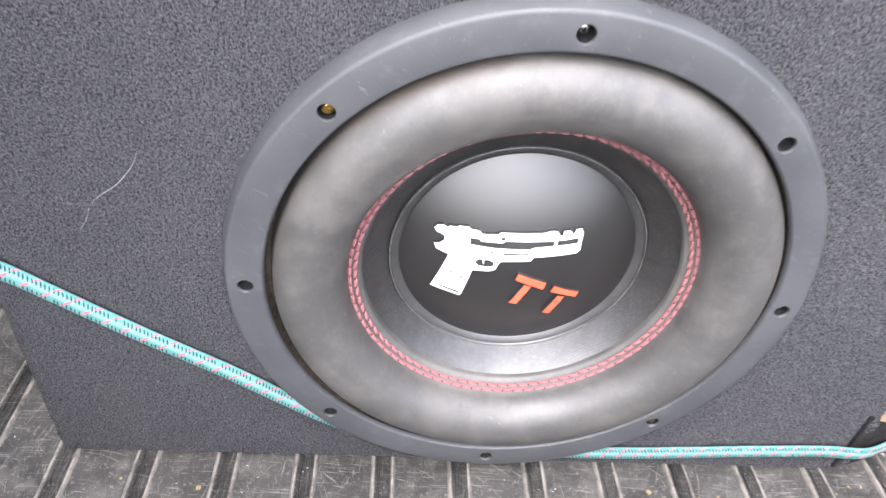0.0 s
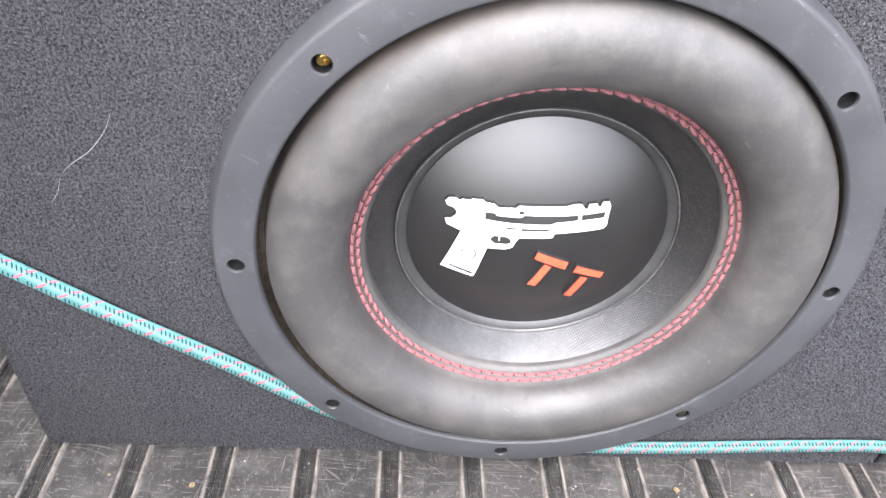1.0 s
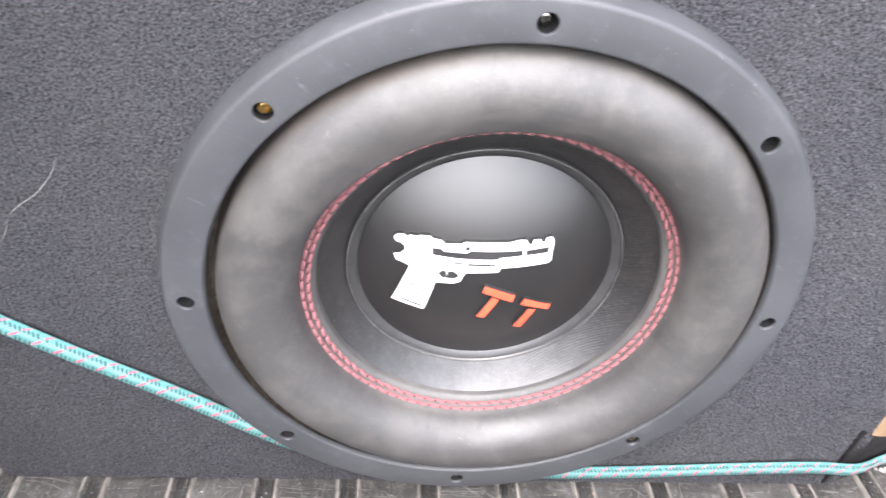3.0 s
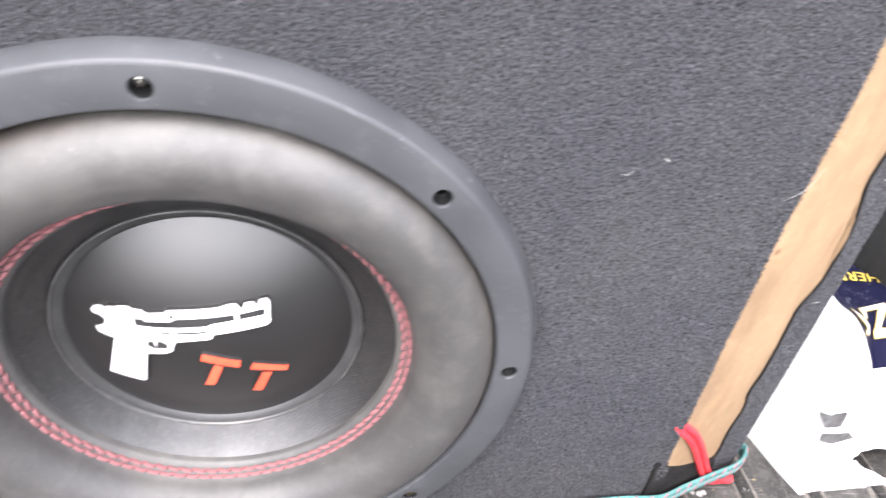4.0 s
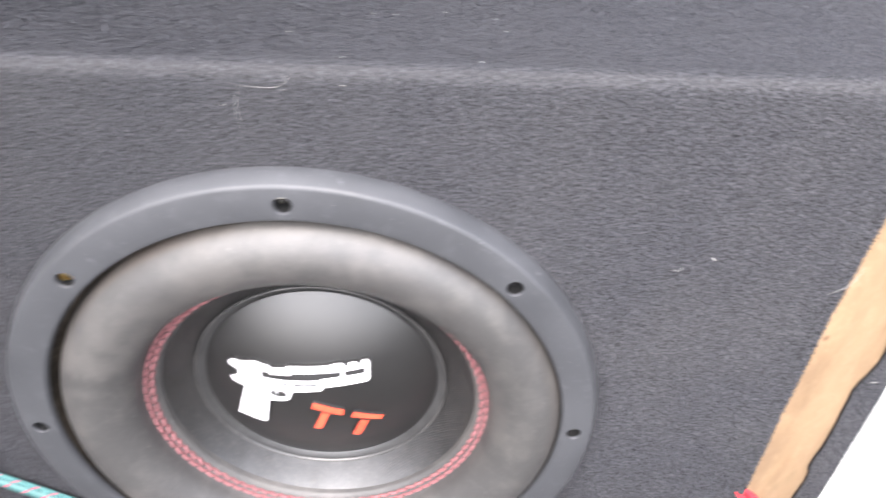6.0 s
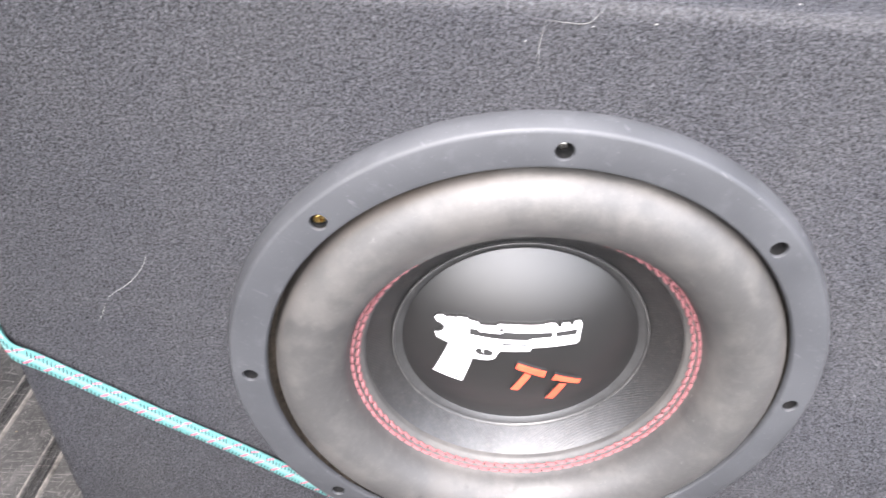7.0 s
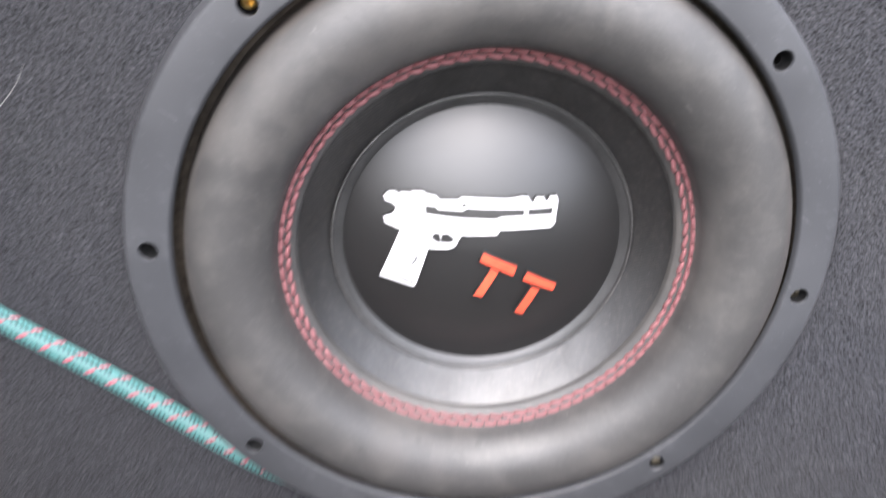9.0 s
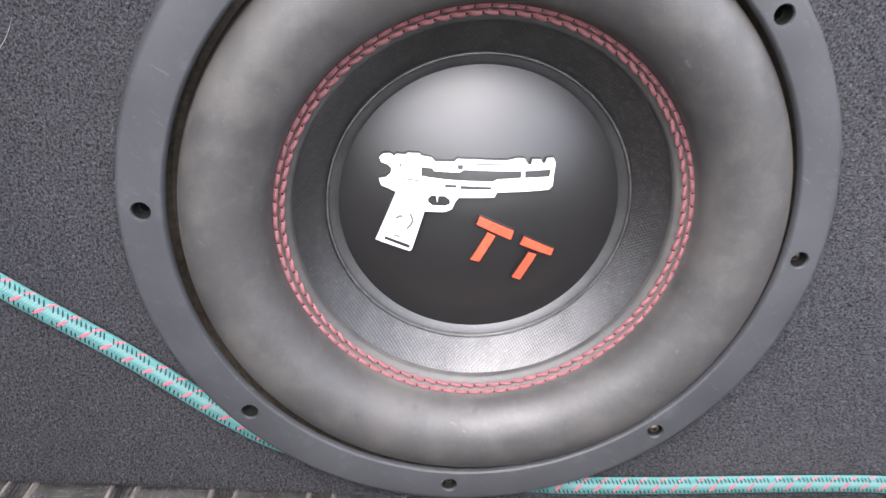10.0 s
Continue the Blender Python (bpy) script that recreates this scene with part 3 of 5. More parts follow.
hung(part("wood_strip", wood_strip(), WOOD), speaker_box)["label"] = "bare pale board showing through the torn seam"


def torn_edge(side, seed):
    """A thick ragged carpet rim along one side of the tear."""
    rnd = random.Random(seed)
    bm = bmesh.new()
    rows = []
    for z in np.linspace(0.046 if side > 0 else 0.062, 0.358, 220):
        s = strip_left(z) if side < 0 else strip_right(z)
        j = 0.0005 * noise.noise((z * 300, seed, 0))
        row = []
        for k, (ds, off) in enumerate(((0.008, -0.0003), (0.0040, 0.0013), (0.0010, 0.0021), (-0.0004, 0.0016), (-0.0004, 0.0002))):
            row.append(bm.verts.new(bevel_point(s + side * ds - side * (j if k > 1 else 0), z, off + rnd.uniform(-0.0002, 0.0002))))
        rows.append(row)
    for r0, r1 in zip(rows, rows[1:]):
        for i in range(4):
            bm.faces.new((r0[i], r0[i + 1], r1[i + 1], r1[i]))
    return bm


hung(part("torn_carpet_edge", torn_edge(-1, 4), CARPET), speaker_box)
hung(part("torn_carpet_edge", torn_edge(1, 9), CARPET), speaker_box)


def cut_edge_shade():
    """A thin dark strand for the fabric backing and the shadow line along the cut."""
    pts = [bevel_point(strip_right(z) - 0.0010 + 0.0003 * noise.noise((z * 160, 4.4, 0)), z, 0.0019) for z in np.linspace(0.044, 0.346, 160)]
    return tube_bm(pts, 0.0008, 6)


hung(part("cut_edge_shade", cut_edge_shade(), DARK), speaker_box)["label"] = "black strand for fabric edge and shadow along the cut"


for ds, z0, z1 in ((-0.0030, 0.214, 0.258), (-0.0052, 0.224, 0.252), (-0.0040, 0.232, 0.262)):
    pts = [bevel_point(strip_right(z) + ds - 0.0012 * math.sin(9 * (z - z0) / (z1 - z0)), z, 0.0018) for z in np.linspace(z0, z1, 14)]
    hung(part("splinter", tube_bm(pts, 0.0005, 6, True), WOOD), speaker_box)["label"] = "thin loose sliver of the bare board"


def loose_flap():
    """The dark underside of the loose carpet at the foot of the tear."""
    bm = bmesh.new()
    rows = []
    for i in range(19):
        f = i / 18
        row = []
        for j in range(9):
            g = j / 8
            s = -0.010 + 0.064 * f
            z = 0.006 + (0.062 - 0.026 * f + 0.003 * math.sin(7 * f)) * g
            off = 0.0016 + 0.0014 * math.sin(math.pi * g) + 0.0010 * noise.noise((f * 5, g * 3, 8))
            row.append(bm.verts.new(bevel_point(s, z, off)))
        rows.append(row)
    for a, b in zip(rows, rows[1:]):
        for j in range(8):
            bm.faces.new((a[j], a[j + 1], b[j + 1], b[j]))
    ret = bmesh.ops.extrude_face_region(bm, geom=bm.faces[:])
    for v in [g for g in ret["geom"] if isinstance(g, bmesh.types.BMVert)]:
        v.co += Vector((-0.001, 0.002, 0))
    return bm


hung(part("loose_flap", loose_flap(), BACKING), speaker_box)["label"] = "black frayed carpet backing hanging loose"


def folded_tab():
    """Dark doubled-over carpet at the top of the tear."""
    bm = bmesh.new()
    rows = []
    for i in range(31):
        f = i / 30
        row = []
        for j in range(13):
            g = j / 12
            low = 0.3618 - 0.0125 * max(0.0, min(1.0, (f - 0.34) / 0.30)) ** 1.5 + 0.0005 * noise.noise((f * 9, 2, 0))
            z = low + (TOP + 0.002 - low) * min(1.0, g * 1.15)
            row.append(bm.verts.new(bevel_point(0.002 + 0.094 * f, z, 0.0010 + 0.0020 * math.sin(math.pi * min(1, f * 5) / 2) * (1 - 0.5 * g) + 0.0008 * noise.noise((f * 9, g * 6, 1))) + Vector((0, 0.012 * max(0.0, g - 0.8), 0))))
        rows.append(row)
    for a, b in zip(rows, rows[1:]):
        for j in range(12):
            bm.faces.new((a[j], a[j + 1], b[j + 1], b[j]))
    ret = bmesh.ops.extrude_face_region(bm, geom=bm.faces[:])
    for v in [g for g in ret["geom"] if isinstance(g, bmesh.types.BMVert)]:
        v.co += Vector((-0.001, 0.002, 0))
    return bm


hung(part("folded_tab", folded_tab(), CLOTH), speaker_box)["label"] = "dark doubled-over carpet tab at the top corner"


def pile(count, seed):
    """Short lying fibres over the front, the bevel and the top edge, as one mesh."""
    rng = np.random.default_rng(seed)
    plan = np.array(plan_outline()[4:-2] + [(RIGHT, 0.30)])
    seg = np.diff(plan, axis=0)
    ln = np.hypot(seg[:, 0], seg[:, 1])
    cum = np.concatenate([[0], np.cumsum(ln)])
    height = TOP - EDGE_R - BASE
    arc = EDGE_R * math.pi / 2
    s = rng.random(count) * cum[-2]
    h = rng.random(count) * (height + arc + 0.13)
    side = rng.random(count) < 0.025
    s = np.where(side, cum[-2] + rng.random(count) * ln[-1], s)
    h = np.where(side, height - 0.01 + rng.random(count) * (arc + 0.01), h)
    i = np.clip(np.searchsorted(cum, s) - 1, 0, len(ln) - 1)
    f = (s - cum[i]) / ln[i]
    xy = plan[i] + seg[i] * f[:, None]
    tan = seg[i] / ln[i][:, None]
    out = np.stack([tan[:, 1], -tan[:, 0]], 1)
    phi = np.clip((h - height) / arc, 0, 1) * math.pi / 2
    back = EDGE_R * (1 - np.cos(phi)) + np.maximum(0, h - height - arc)
    back = back + FOOT_R * (1 - np.sqrt(1 - np.clip((FOOT_R - h) / FOOT_R, 0, 0.999) ** 2))
    z = np.where(h < height, BASE + h, TOP - EDGE_R + EDGE_R * np.sin(phi))
    pos = np.stack([xy[:, 0] - out[:, 0] * back, xy[:, 1] - out[:, 1] * back, z], 1)
    over = h > height + arc
    tx = LEFT + EDGE_R + rng.random(count) * (RIGHT - LEFT - 2 * EDGE_R)
    pos[over, 0] = tx[over]
    pos[over, 1] = (np.interp(tx, plan[:-1, 0], plan[:-1, 1]) + EDGE_R + h - height - arc)[over]
    nor = np.stack([out[:, 0] * np.cos(phi), out[:, 1] * np.cos(phi), np.sin(phi)], 1)
    t1 = np.stack([tan[:, 0], tan[:, 1], np.zeros(count)], 1)
    t2 = np.cross(nor, t1)
    # leave the bare board and the driver free
    sb = (pos[:, 0] - CORNER - 0.001) / 0.935
    zt = np.linspace(0.0, 0.38, 300)
    lo, hi = np.interp(z, zt, [strip_left(a) for a in zt]), np.interp(z, zt, [strip_right(a) for a in zt])
    bare = (sb > lo + 0.0006) & (sb < hi - 0.0006) & (z > 0.062 - 0.024 * np.clip(sb / 0.05, 0, 1)) & (z < 0.3585 - 0.16 * np.clip(sb, 0, 0.055))
    pos = pos + nor * np.where(((np.abs(sb - lo) < 0.005) | (np.abs(sb - hi) < 0.005)) & ~bare & (z < 0.358), 0.0016, 0.0)[:, None]
    under = np.hypot(pos[:, 0] - 0.0005, z - 0.1755) < 0.160
    keep = ~(bare | under)
    pos, nor, t1, t2 = pos[keep], nor[keep], t1[keep], t2[keep]
    n = len(pos)
    a = rng.random(n) * 2 * math.pi
    # the nap is combed down and to the right
    p, q = np.cos(a) + 1.3, np.sin(a) - 1.1
    r = np.hypot(p, q)
    p, q = p / r, q / r
    d = t1 * p[:, None] + t2 * q[:, None]
    w = t1 * -q[:, None] + t2 * p[:, None]
    length = rng.uniform(0.0006, 0.0014, n)[:, None]
    lift = rng.uniform(0.30, 1.1, n)[:, None]
    width = rng.uniform(0.00010, 0.00020, n)[:, None]
    base = pos - d * length * 0.25
    tip = pos + d * length * 0.55 + nor * length * lift
    mid = pos + d * length * 0.15 + nor * length * lift * 0.55
    co = np.stack([base, mid + w * width, tip, mid - w * width], 1).reshape(-1, 3)
    k = np.arange(n)[:, None] * 4
    tri = (k + np.array([[0, 1, 3, 1, 2, 3]])).reshape(-1)
    me = bpy.data.meshes.new("carpet_nap")
    me.vertices.add(len(co)), me.loops.add(len(tri)), me.polygons.add(len(tri) // 3)
    me.vertices.foreach_set("co", co.reshape(-1))
    me.loops.foreach_set("vertex_index", tri)
    me.polygons.foreach_set("loop_start", np.arange(0, len(tri), 3))
    me.update(calc_edges=True)
    me.materials.append(FIBRE)
    return new("carpet_nap", me)


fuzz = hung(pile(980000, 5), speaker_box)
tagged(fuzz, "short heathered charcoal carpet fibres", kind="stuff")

# ---- the driver ----
CX, CZ, FACE = 0.0003, 0.1754, -0.012
RIM_X, RIM_Z = 0.0008, 0.0004
OFF_X, OFF_Z = 0.0016, -0.0013                 # cone and cap sit a little off the flange's centre
subwoofer = thing("subwoofer", "black round subwoofer driver with red-stitched rubber surround", "subwoofer", (CX, 0, CZ))
HOLE_R, HOLE_AT = 0.0041, 0.151
HOLES = [radians(90 - 45 * i) for i in range(8)]


def circle(bm, r, y, n, cx=0.0, cz=0.0):
    vs = [bm.verts.new((cx + r * math.cos(2 * math.pi * i / n), y, cz + r * math.sin(2 * math.pi * i / n))) for i in range(n)]
    return vs, [bm.edges.new((vs[i], vs[(i + 1) % n])) for i in range(n)]


def flange():
    bm = revolve([(0.1590, FACE), (0.1601, FACE + 0.0002), (0.1609, FACE + 0.0007), (0.1615, FACE + 0.0016), (0.1636, -0.0045), (0.1643, -0.0025), (0.1647, 0.003)], 240)
    inner = revolve([(0.1436, FACE), (0.1430, FACE + 0.0002), (0.1423, FACE + 0.0011), (0.1420, FACE + 0.0032)], 240)
    for v in inner.verts:                          # the inner edge sits off-centre too
        v.co.x, v.co.z = v.co.x + RIM_X, v.co.z + RIM_Z
    tmp = bpy.data.meshes.new("tmp")
    inner.to_mesh(tmp)
    inner.free()
    bm.from_mesh(tmp)
    bpy.data.meshes.remove(tmp)
    front = bmesh.new()
    edges = circle(front, 0.1590, FACE, 240)[1] + circle(front, 0.1436, FACE, 240, RIM_X, RIM_Z)[1]
    rings = []
    for a in HOLES:
        vs, es = circle(front, HOLE_R + 0.0004, FACE, 28, HOLE_AT * math.cos(a), HOLE_AT * math.sin(a))
        edges += es
        rings.append((vs, a))
    bmesh.ops.triangle_fill(front, edges=edges, use_beauty=True)
    for vs, a in rings:
        cx, cz = HOLE_AT * math.cos(a), HOLE_AT * math.sin(a)
        prev = vs
        for r, y in ((HOLE_R, FACE + 0.0006), (HOLE_R, FACE + 0.0016)):
            cur = circle(front, r, y, 28, cx, cz)[0]
            for i in range(28):
                front.faces.new((prev[i], prev[(i + 1) % 28], cur[(i + 1) % 28], cur[i]))
            prev = cur
    front.to_mesh(tmp2 := bpy.data.meshes.new("tmp"))
    front.free()
    bm.from_mesh(tmp2)
    bpy.data.meshes.remove(tmp2)
    bmesh.ops.remove_doubles(bm, verts=bm.verts[:], dist=0.00005)
    return bm


part("flange", flange(), PLASTIC, subwoofer, "satin grey-black mounting ring with eight screw holes")
# hole walls and cores coloured near black for the shade inside
for a in HOLES:
    cup = part("screw_hole", revolve([(HOLE_R - 0.00005, FACE + 0.0014), (HOLE_R - 0.0001, FACE + 0.0066), (0.0036, FACE + 0.0074), (0.0031, FACE + 0.0078)], 28), SHADE, subwoofer)
    cup.location = (HOLE_AT * math.cos(a), 0, HOLE_AT * math.sin(a))
    part("hole_core", revolve([(0.00315, FACE + 0.0076), (0.0031, 0.0066), (0.0, 0.0068)], 28), DARK, cup)


def screw_bm(r):
    bm = bmesh.new()
    prof = [(0.0, 0.0011), (0.0014, 0.0011), (0.0015, -0.0009), (r * 0.6, -0.0009), (r * 0.9, -0.0003), (r, 0.0006), (r * 0.95, 0.0014), (r * 0.55, 0.003), (r * 0.5, 0.009)]
    n = 24
    rows = []
    for rr, y in prof:
        row = []
        for i in range(n):
            cross = 1.0 if rr > 0.0016 else (1.0 if i % 6 in (0, 1, 5) else 0.45)
            row.append(bm.verts.new((rr * cross * math.cos(2 * math.pi * i / n), y, rr * cross * math.sin(2 * math.pi * i / n))))
        rows.append(row)
    for a, b in zip(rows, rows[1:]):
        for i in range(n):
            if a is rows[0]:
                continue
            bm.faces.new((a[i], a[(i + 1) % n], b[(i + 1) % n], b[i]))
    bm.faces.new(rows[1])
    return bm


for a, mat, r, dx, dz, y, tilt, spin, lab in ((HOLES[7], BRASS, 0.0034, 0.0009, 0.0011, FACE + 0.0020, 22, -20, "tilted bright brass screw"),
                                              (HOLES[0], STEEL, 0.0029, -0.0008, 0.0010, FACE + 0.0036, 24, 18, "silvery steel screw"),
                                              (HOLES[3], DULL, 0.0030, 0.0, 0.0, FACE + 0.0024, 8, 10, "dull brass screw"),
                                              (HOLES[4], DULL, 0.0027, 0.0, 0.0002, FACE + 0.0040, 6, 40, "dull steel screw"),
                                              (HOLES[2], DULL, 0.0026, 0.0006, -0.0004, FACE + 0.0056, 14, 70, "sunken steel screw")):
    s = part("screw", screw_bm(r), mat, subwoofer, lab)
    s.matrix_basis = Matrix.Translation((HOLE_AT * math.cos(a) + dx, y, HOLE_AT * math.sin(a) + dz)) @ pose(0, 0, 0, tilt, spin, tilt * 0.5)


ROLL_R, ROLL_AT, ROLL_OUT, ROLL_IN, ROLL_H = 0.0202, 0.1212, 0.0003, 0.0036, 0.0188


def surround_profile():
    prof = [(0.1450, 0.0085), (0.1430, 0.0065), (0.1423, 0.0035)]
    for i in range(1, 36):
        a = math.pi * i / 36
        prof.append((ROLL_AT + ROLL_R * math.cos(a), ROLL_OUT + (ROLL_IN - ROLL_OUT) * (1 - math.cos(a)) / 2 - ROLL_H * math.sin(a)))
    prof += [(0.1006, 0.0046), (0.1001, 0.0057), (0.0991, 0.0067), (0.0975, 0.0079), (0.0953, 0.0093), (0.0935, 0.0106), (0.0929, 0.0119), (0.0927, 0.0160)]
    return prof


def surround_bm():
    """The roll, glued in a little off-centre."""
    bm = revolve(surround_profile(), 300)
    for v in bm.verts:
        k = min(1.0, max(0.0, (math.hypot(v.co.x, v.co.z) - 0.102) / 0.02))
        v.co.x += OFF_X + 0.0008 + 0.0005 * k
        v.co.z += OFF_Z - 0.0003
    return bm


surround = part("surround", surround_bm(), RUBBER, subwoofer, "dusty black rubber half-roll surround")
part("gasket", revolve([(0.1437, FACE + 0.0030), (0.1445, -0.005), (0.1450, 0.003), (0.1430, 0.0066), (0.1390, 0.0075), (0.1340, 0.009)], 240), GASKET, subwoofer)
cone = part("cone", revolve([(0.0936, 0.0140), (0.0926, 0.0150), (0.0870, 0.0198), (0.0810, 0.0240), (0.0768, 0.0268)], 300), CONE, subwoofer, "woven black fibre cone")
cone.location = (OFF_X, 0, OFF_Z)
CAP_Y, CAP_H, CAP_R = 0.0284, 0.0203, 0.0709


def cap_y(r):
    return CAP_Y - CAP_H * (1 - (r / CAP_R) ** 2)


dust_cap = part("dust_cap", revolve([(CAP_R * math.sin(math.pi / 2 * i / 40), cap_y(CAP_R * math.sin(math.pi / 2 * i / 40))) for i in range(41)], 240), CAP, subwoofer, "glossy black domed dust cap with emblem")
dust_cap.location = (OFF_X, 0, OFF_Z)
cap_ring = part("cap_ring", revolve([(0.0708, 0.0290), (0.0718, 0.0283), (0.0750, 0.0263), (0.0754, 0.0262), (0.0757, 0.0255), (0.0762, 0.0251), (0.0767, 0.0255), (0.0769, 0.0264), (0.0770, 0.0285)], 240), LIP, subwoofer, "satin black sloping glue ring")
cap_ring.location = (OFF_X, 0, OFF_Z)
bead = part("glue_bead", revolve([(0.0764 + 0.0005 * math.cos(2 * math.pi * k / 8), 0.0252 + 0.0005 * math.sin(2 * math.pi * k / 8)) for k in range(8)], 240, True), GLUE, subwoofer, "thin dusty grey glue line round the cap")
bead.location = (OFF_X, 0, OFF_Z)


def stitch_bm():
    """One thread stitch lying along x, dipping at both ends."""
    pts = [Vector((x, 0.0009 - 0.0012 * math.sin(math.pi * f) ** 0.5, 0.00025 * math.sin(2 * math.pi * f))) for f in np.linspace(0, 1, 7) for x in (-0.0033 + 0.0066 * f,)]
    bm = tube_bm(pts, 0.00112, 8)
    return bm


STITCHES = 88
first = None
needle = bmesh.new()
for row, (r, y, turn) in enumerate(((0.0994, 0.0060, 0.0), (0.0965, 0.0080, 0.5))):
    for i in range(STITCHES):
        a = 2 * math.pi * (i + turn) / STITCHES
        b = a + math.pi / STITCHES                 # the thread dives into the rubber between two stitches
        bmesh.ops.create_icosphere(needle, subdivisions=1, radius=0.00072, matrix=Matrix.Translation((r * math.cos(b) + OFF_X + 0.0008, y - 0.0001, r * math.sin(b) + OFF_Z - 0.0003)))
        if first is None:
            first = s = part("stitch", stitch_bm(), THREAD, surround)
        else:
            s = new("stitch", first.data)
            s.parent = surround
        s.matrix_basis = Matrix.Translation((r * math.cos(a) + OFF_X + 0.0008, y, r * math.sin(a) + OFF_Z - 0.0003)) @ pose(0, 0, 0, 0, 90 - math.degrees(a), 0) @ pose(0, 0, 0, 18, (5 if row else -5) + random.uniform(-2.5, 2.5), 0) @ Matrix.Diagonal((r / 0.0960, 1, 1, 1))

part("needle_hole", needle, DARK, surround, "dark needle pricks between the stitches", kind="stuff")


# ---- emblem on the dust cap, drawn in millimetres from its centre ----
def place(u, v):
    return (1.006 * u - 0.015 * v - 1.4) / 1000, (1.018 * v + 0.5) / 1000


def plate(loops, lift, thick, grow=0.0, cut=0.00045):
    """A plate bent to the cap: the first loop is the outline, the others are cut-outs."""
    bm = bmesh.new()
    edges = []
    for k, loop in enumerate(loops):
        pts = [Vector(place(*p)) for p in loop]
        if grow or k:
            area = sum(pts[i - 1].x * pts[i].y - pts[i].x * pts[i - 1].y for i in range(len(pts)))
            sgn = (1 if area > 0 else -1) * (grow if k == 0 else cut)
            moved = []
            for i, b in enumerate(pts):
                d1, d2 = (b - pts[i - 1]).normalized(), (pts[(i + 1) % len(pts)] - b).normalized()
                nrm = Vector((d1.y + d2.y, -d1.x - d2.x))
                nrm = nrm.normalized() if nrm.length > 1e-6 else Vector((d1.y, -d1.x))
                moved.append(b + nrm * sgn)
            pts = moved
        vs = [bm.verts.new((p.x, 0, p.y)) for p in pts]
        edges += [bm.edges.new((vs[i], vs[(i + 1) % len(vs)])) for i in range(len(vs))]
    bmesh.ops.triangle_fill(bm, edges=edges, use_beauty=True)
    for axis, lo, hi in (((1, 0, 0), -0.055, 0.055), ((0, 0, 1), -0.04, 0.04)):
        for d in np.arange(lo, hi, 0.004):
            bmesh.ops.bisect_plane(bm, geom=bm.verts[:] + bm.edges[:] + bm.faces[:], plane_co=Vector(axis) * d, plane_no=axis, dist=1e-7)
    ret = bmesh.ops.extrude_face_region(bm, geom=bm.faces[:])
    top = {g for g in ret["geom"] if isinstance(g, bmesh.types.BMVert)}
    for v in bm.verts:
        v.co.y = cap_y(math.hypot(v.co.x, v.co.z)) - (lift + thick if v in top else lift - 0.0005)
    return bm


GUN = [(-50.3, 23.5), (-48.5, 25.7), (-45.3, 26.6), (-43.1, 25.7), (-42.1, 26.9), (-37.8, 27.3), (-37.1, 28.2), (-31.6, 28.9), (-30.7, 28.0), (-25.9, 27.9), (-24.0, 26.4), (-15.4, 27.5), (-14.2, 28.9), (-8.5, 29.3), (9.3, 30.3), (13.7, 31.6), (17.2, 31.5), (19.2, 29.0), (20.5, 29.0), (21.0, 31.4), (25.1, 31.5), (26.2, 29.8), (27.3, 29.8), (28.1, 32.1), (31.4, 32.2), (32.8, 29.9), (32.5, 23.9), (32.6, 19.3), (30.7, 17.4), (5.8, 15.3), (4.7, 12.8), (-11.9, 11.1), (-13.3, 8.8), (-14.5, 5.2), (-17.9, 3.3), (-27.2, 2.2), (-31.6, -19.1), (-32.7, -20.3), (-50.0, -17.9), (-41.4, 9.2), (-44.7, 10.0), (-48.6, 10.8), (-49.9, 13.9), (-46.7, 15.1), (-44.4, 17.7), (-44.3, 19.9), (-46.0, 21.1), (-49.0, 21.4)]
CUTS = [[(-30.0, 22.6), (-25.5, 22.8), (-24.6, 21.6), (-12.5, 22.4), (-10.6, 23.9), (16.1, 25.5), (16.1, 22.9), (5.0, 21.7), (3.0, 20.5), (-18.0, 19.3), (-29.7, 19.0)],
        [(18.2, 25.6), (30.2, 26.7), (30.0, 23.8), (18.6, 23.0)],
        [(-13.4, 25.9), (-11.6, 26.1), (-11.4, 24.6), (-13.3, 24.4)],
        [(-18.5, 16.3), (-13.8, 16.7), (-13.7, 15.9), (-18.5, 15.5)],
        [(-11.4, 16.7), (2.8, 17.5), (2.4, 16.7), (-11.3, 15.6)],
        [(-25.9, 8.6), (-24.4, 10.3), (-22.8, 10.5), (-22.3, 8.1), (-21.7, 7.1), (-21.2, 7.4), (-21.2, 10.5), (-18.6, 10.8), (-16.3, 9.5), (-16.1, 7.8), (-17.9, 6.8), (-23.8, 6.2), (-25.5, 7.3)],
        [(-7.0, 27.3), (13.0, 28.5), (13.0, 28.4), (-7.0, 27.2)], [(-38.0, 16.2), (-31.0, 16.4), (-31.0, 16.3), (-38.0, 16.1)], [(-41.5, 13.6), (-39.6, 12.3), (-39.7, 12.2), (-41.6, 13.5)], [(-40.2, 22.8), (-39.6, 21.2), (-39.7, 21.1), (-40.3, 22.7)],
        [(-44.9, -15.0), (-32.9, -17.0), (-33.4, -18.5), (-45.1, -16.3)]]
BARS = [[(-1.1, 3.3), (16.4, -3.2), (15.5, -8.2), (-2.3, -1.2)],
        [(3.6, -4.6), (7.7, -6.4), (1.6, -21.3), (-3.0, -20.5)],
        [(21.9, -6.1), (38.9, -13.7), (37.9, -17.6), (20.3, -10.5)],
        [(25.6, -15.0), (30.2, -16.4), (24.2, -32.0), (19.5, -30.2)]]
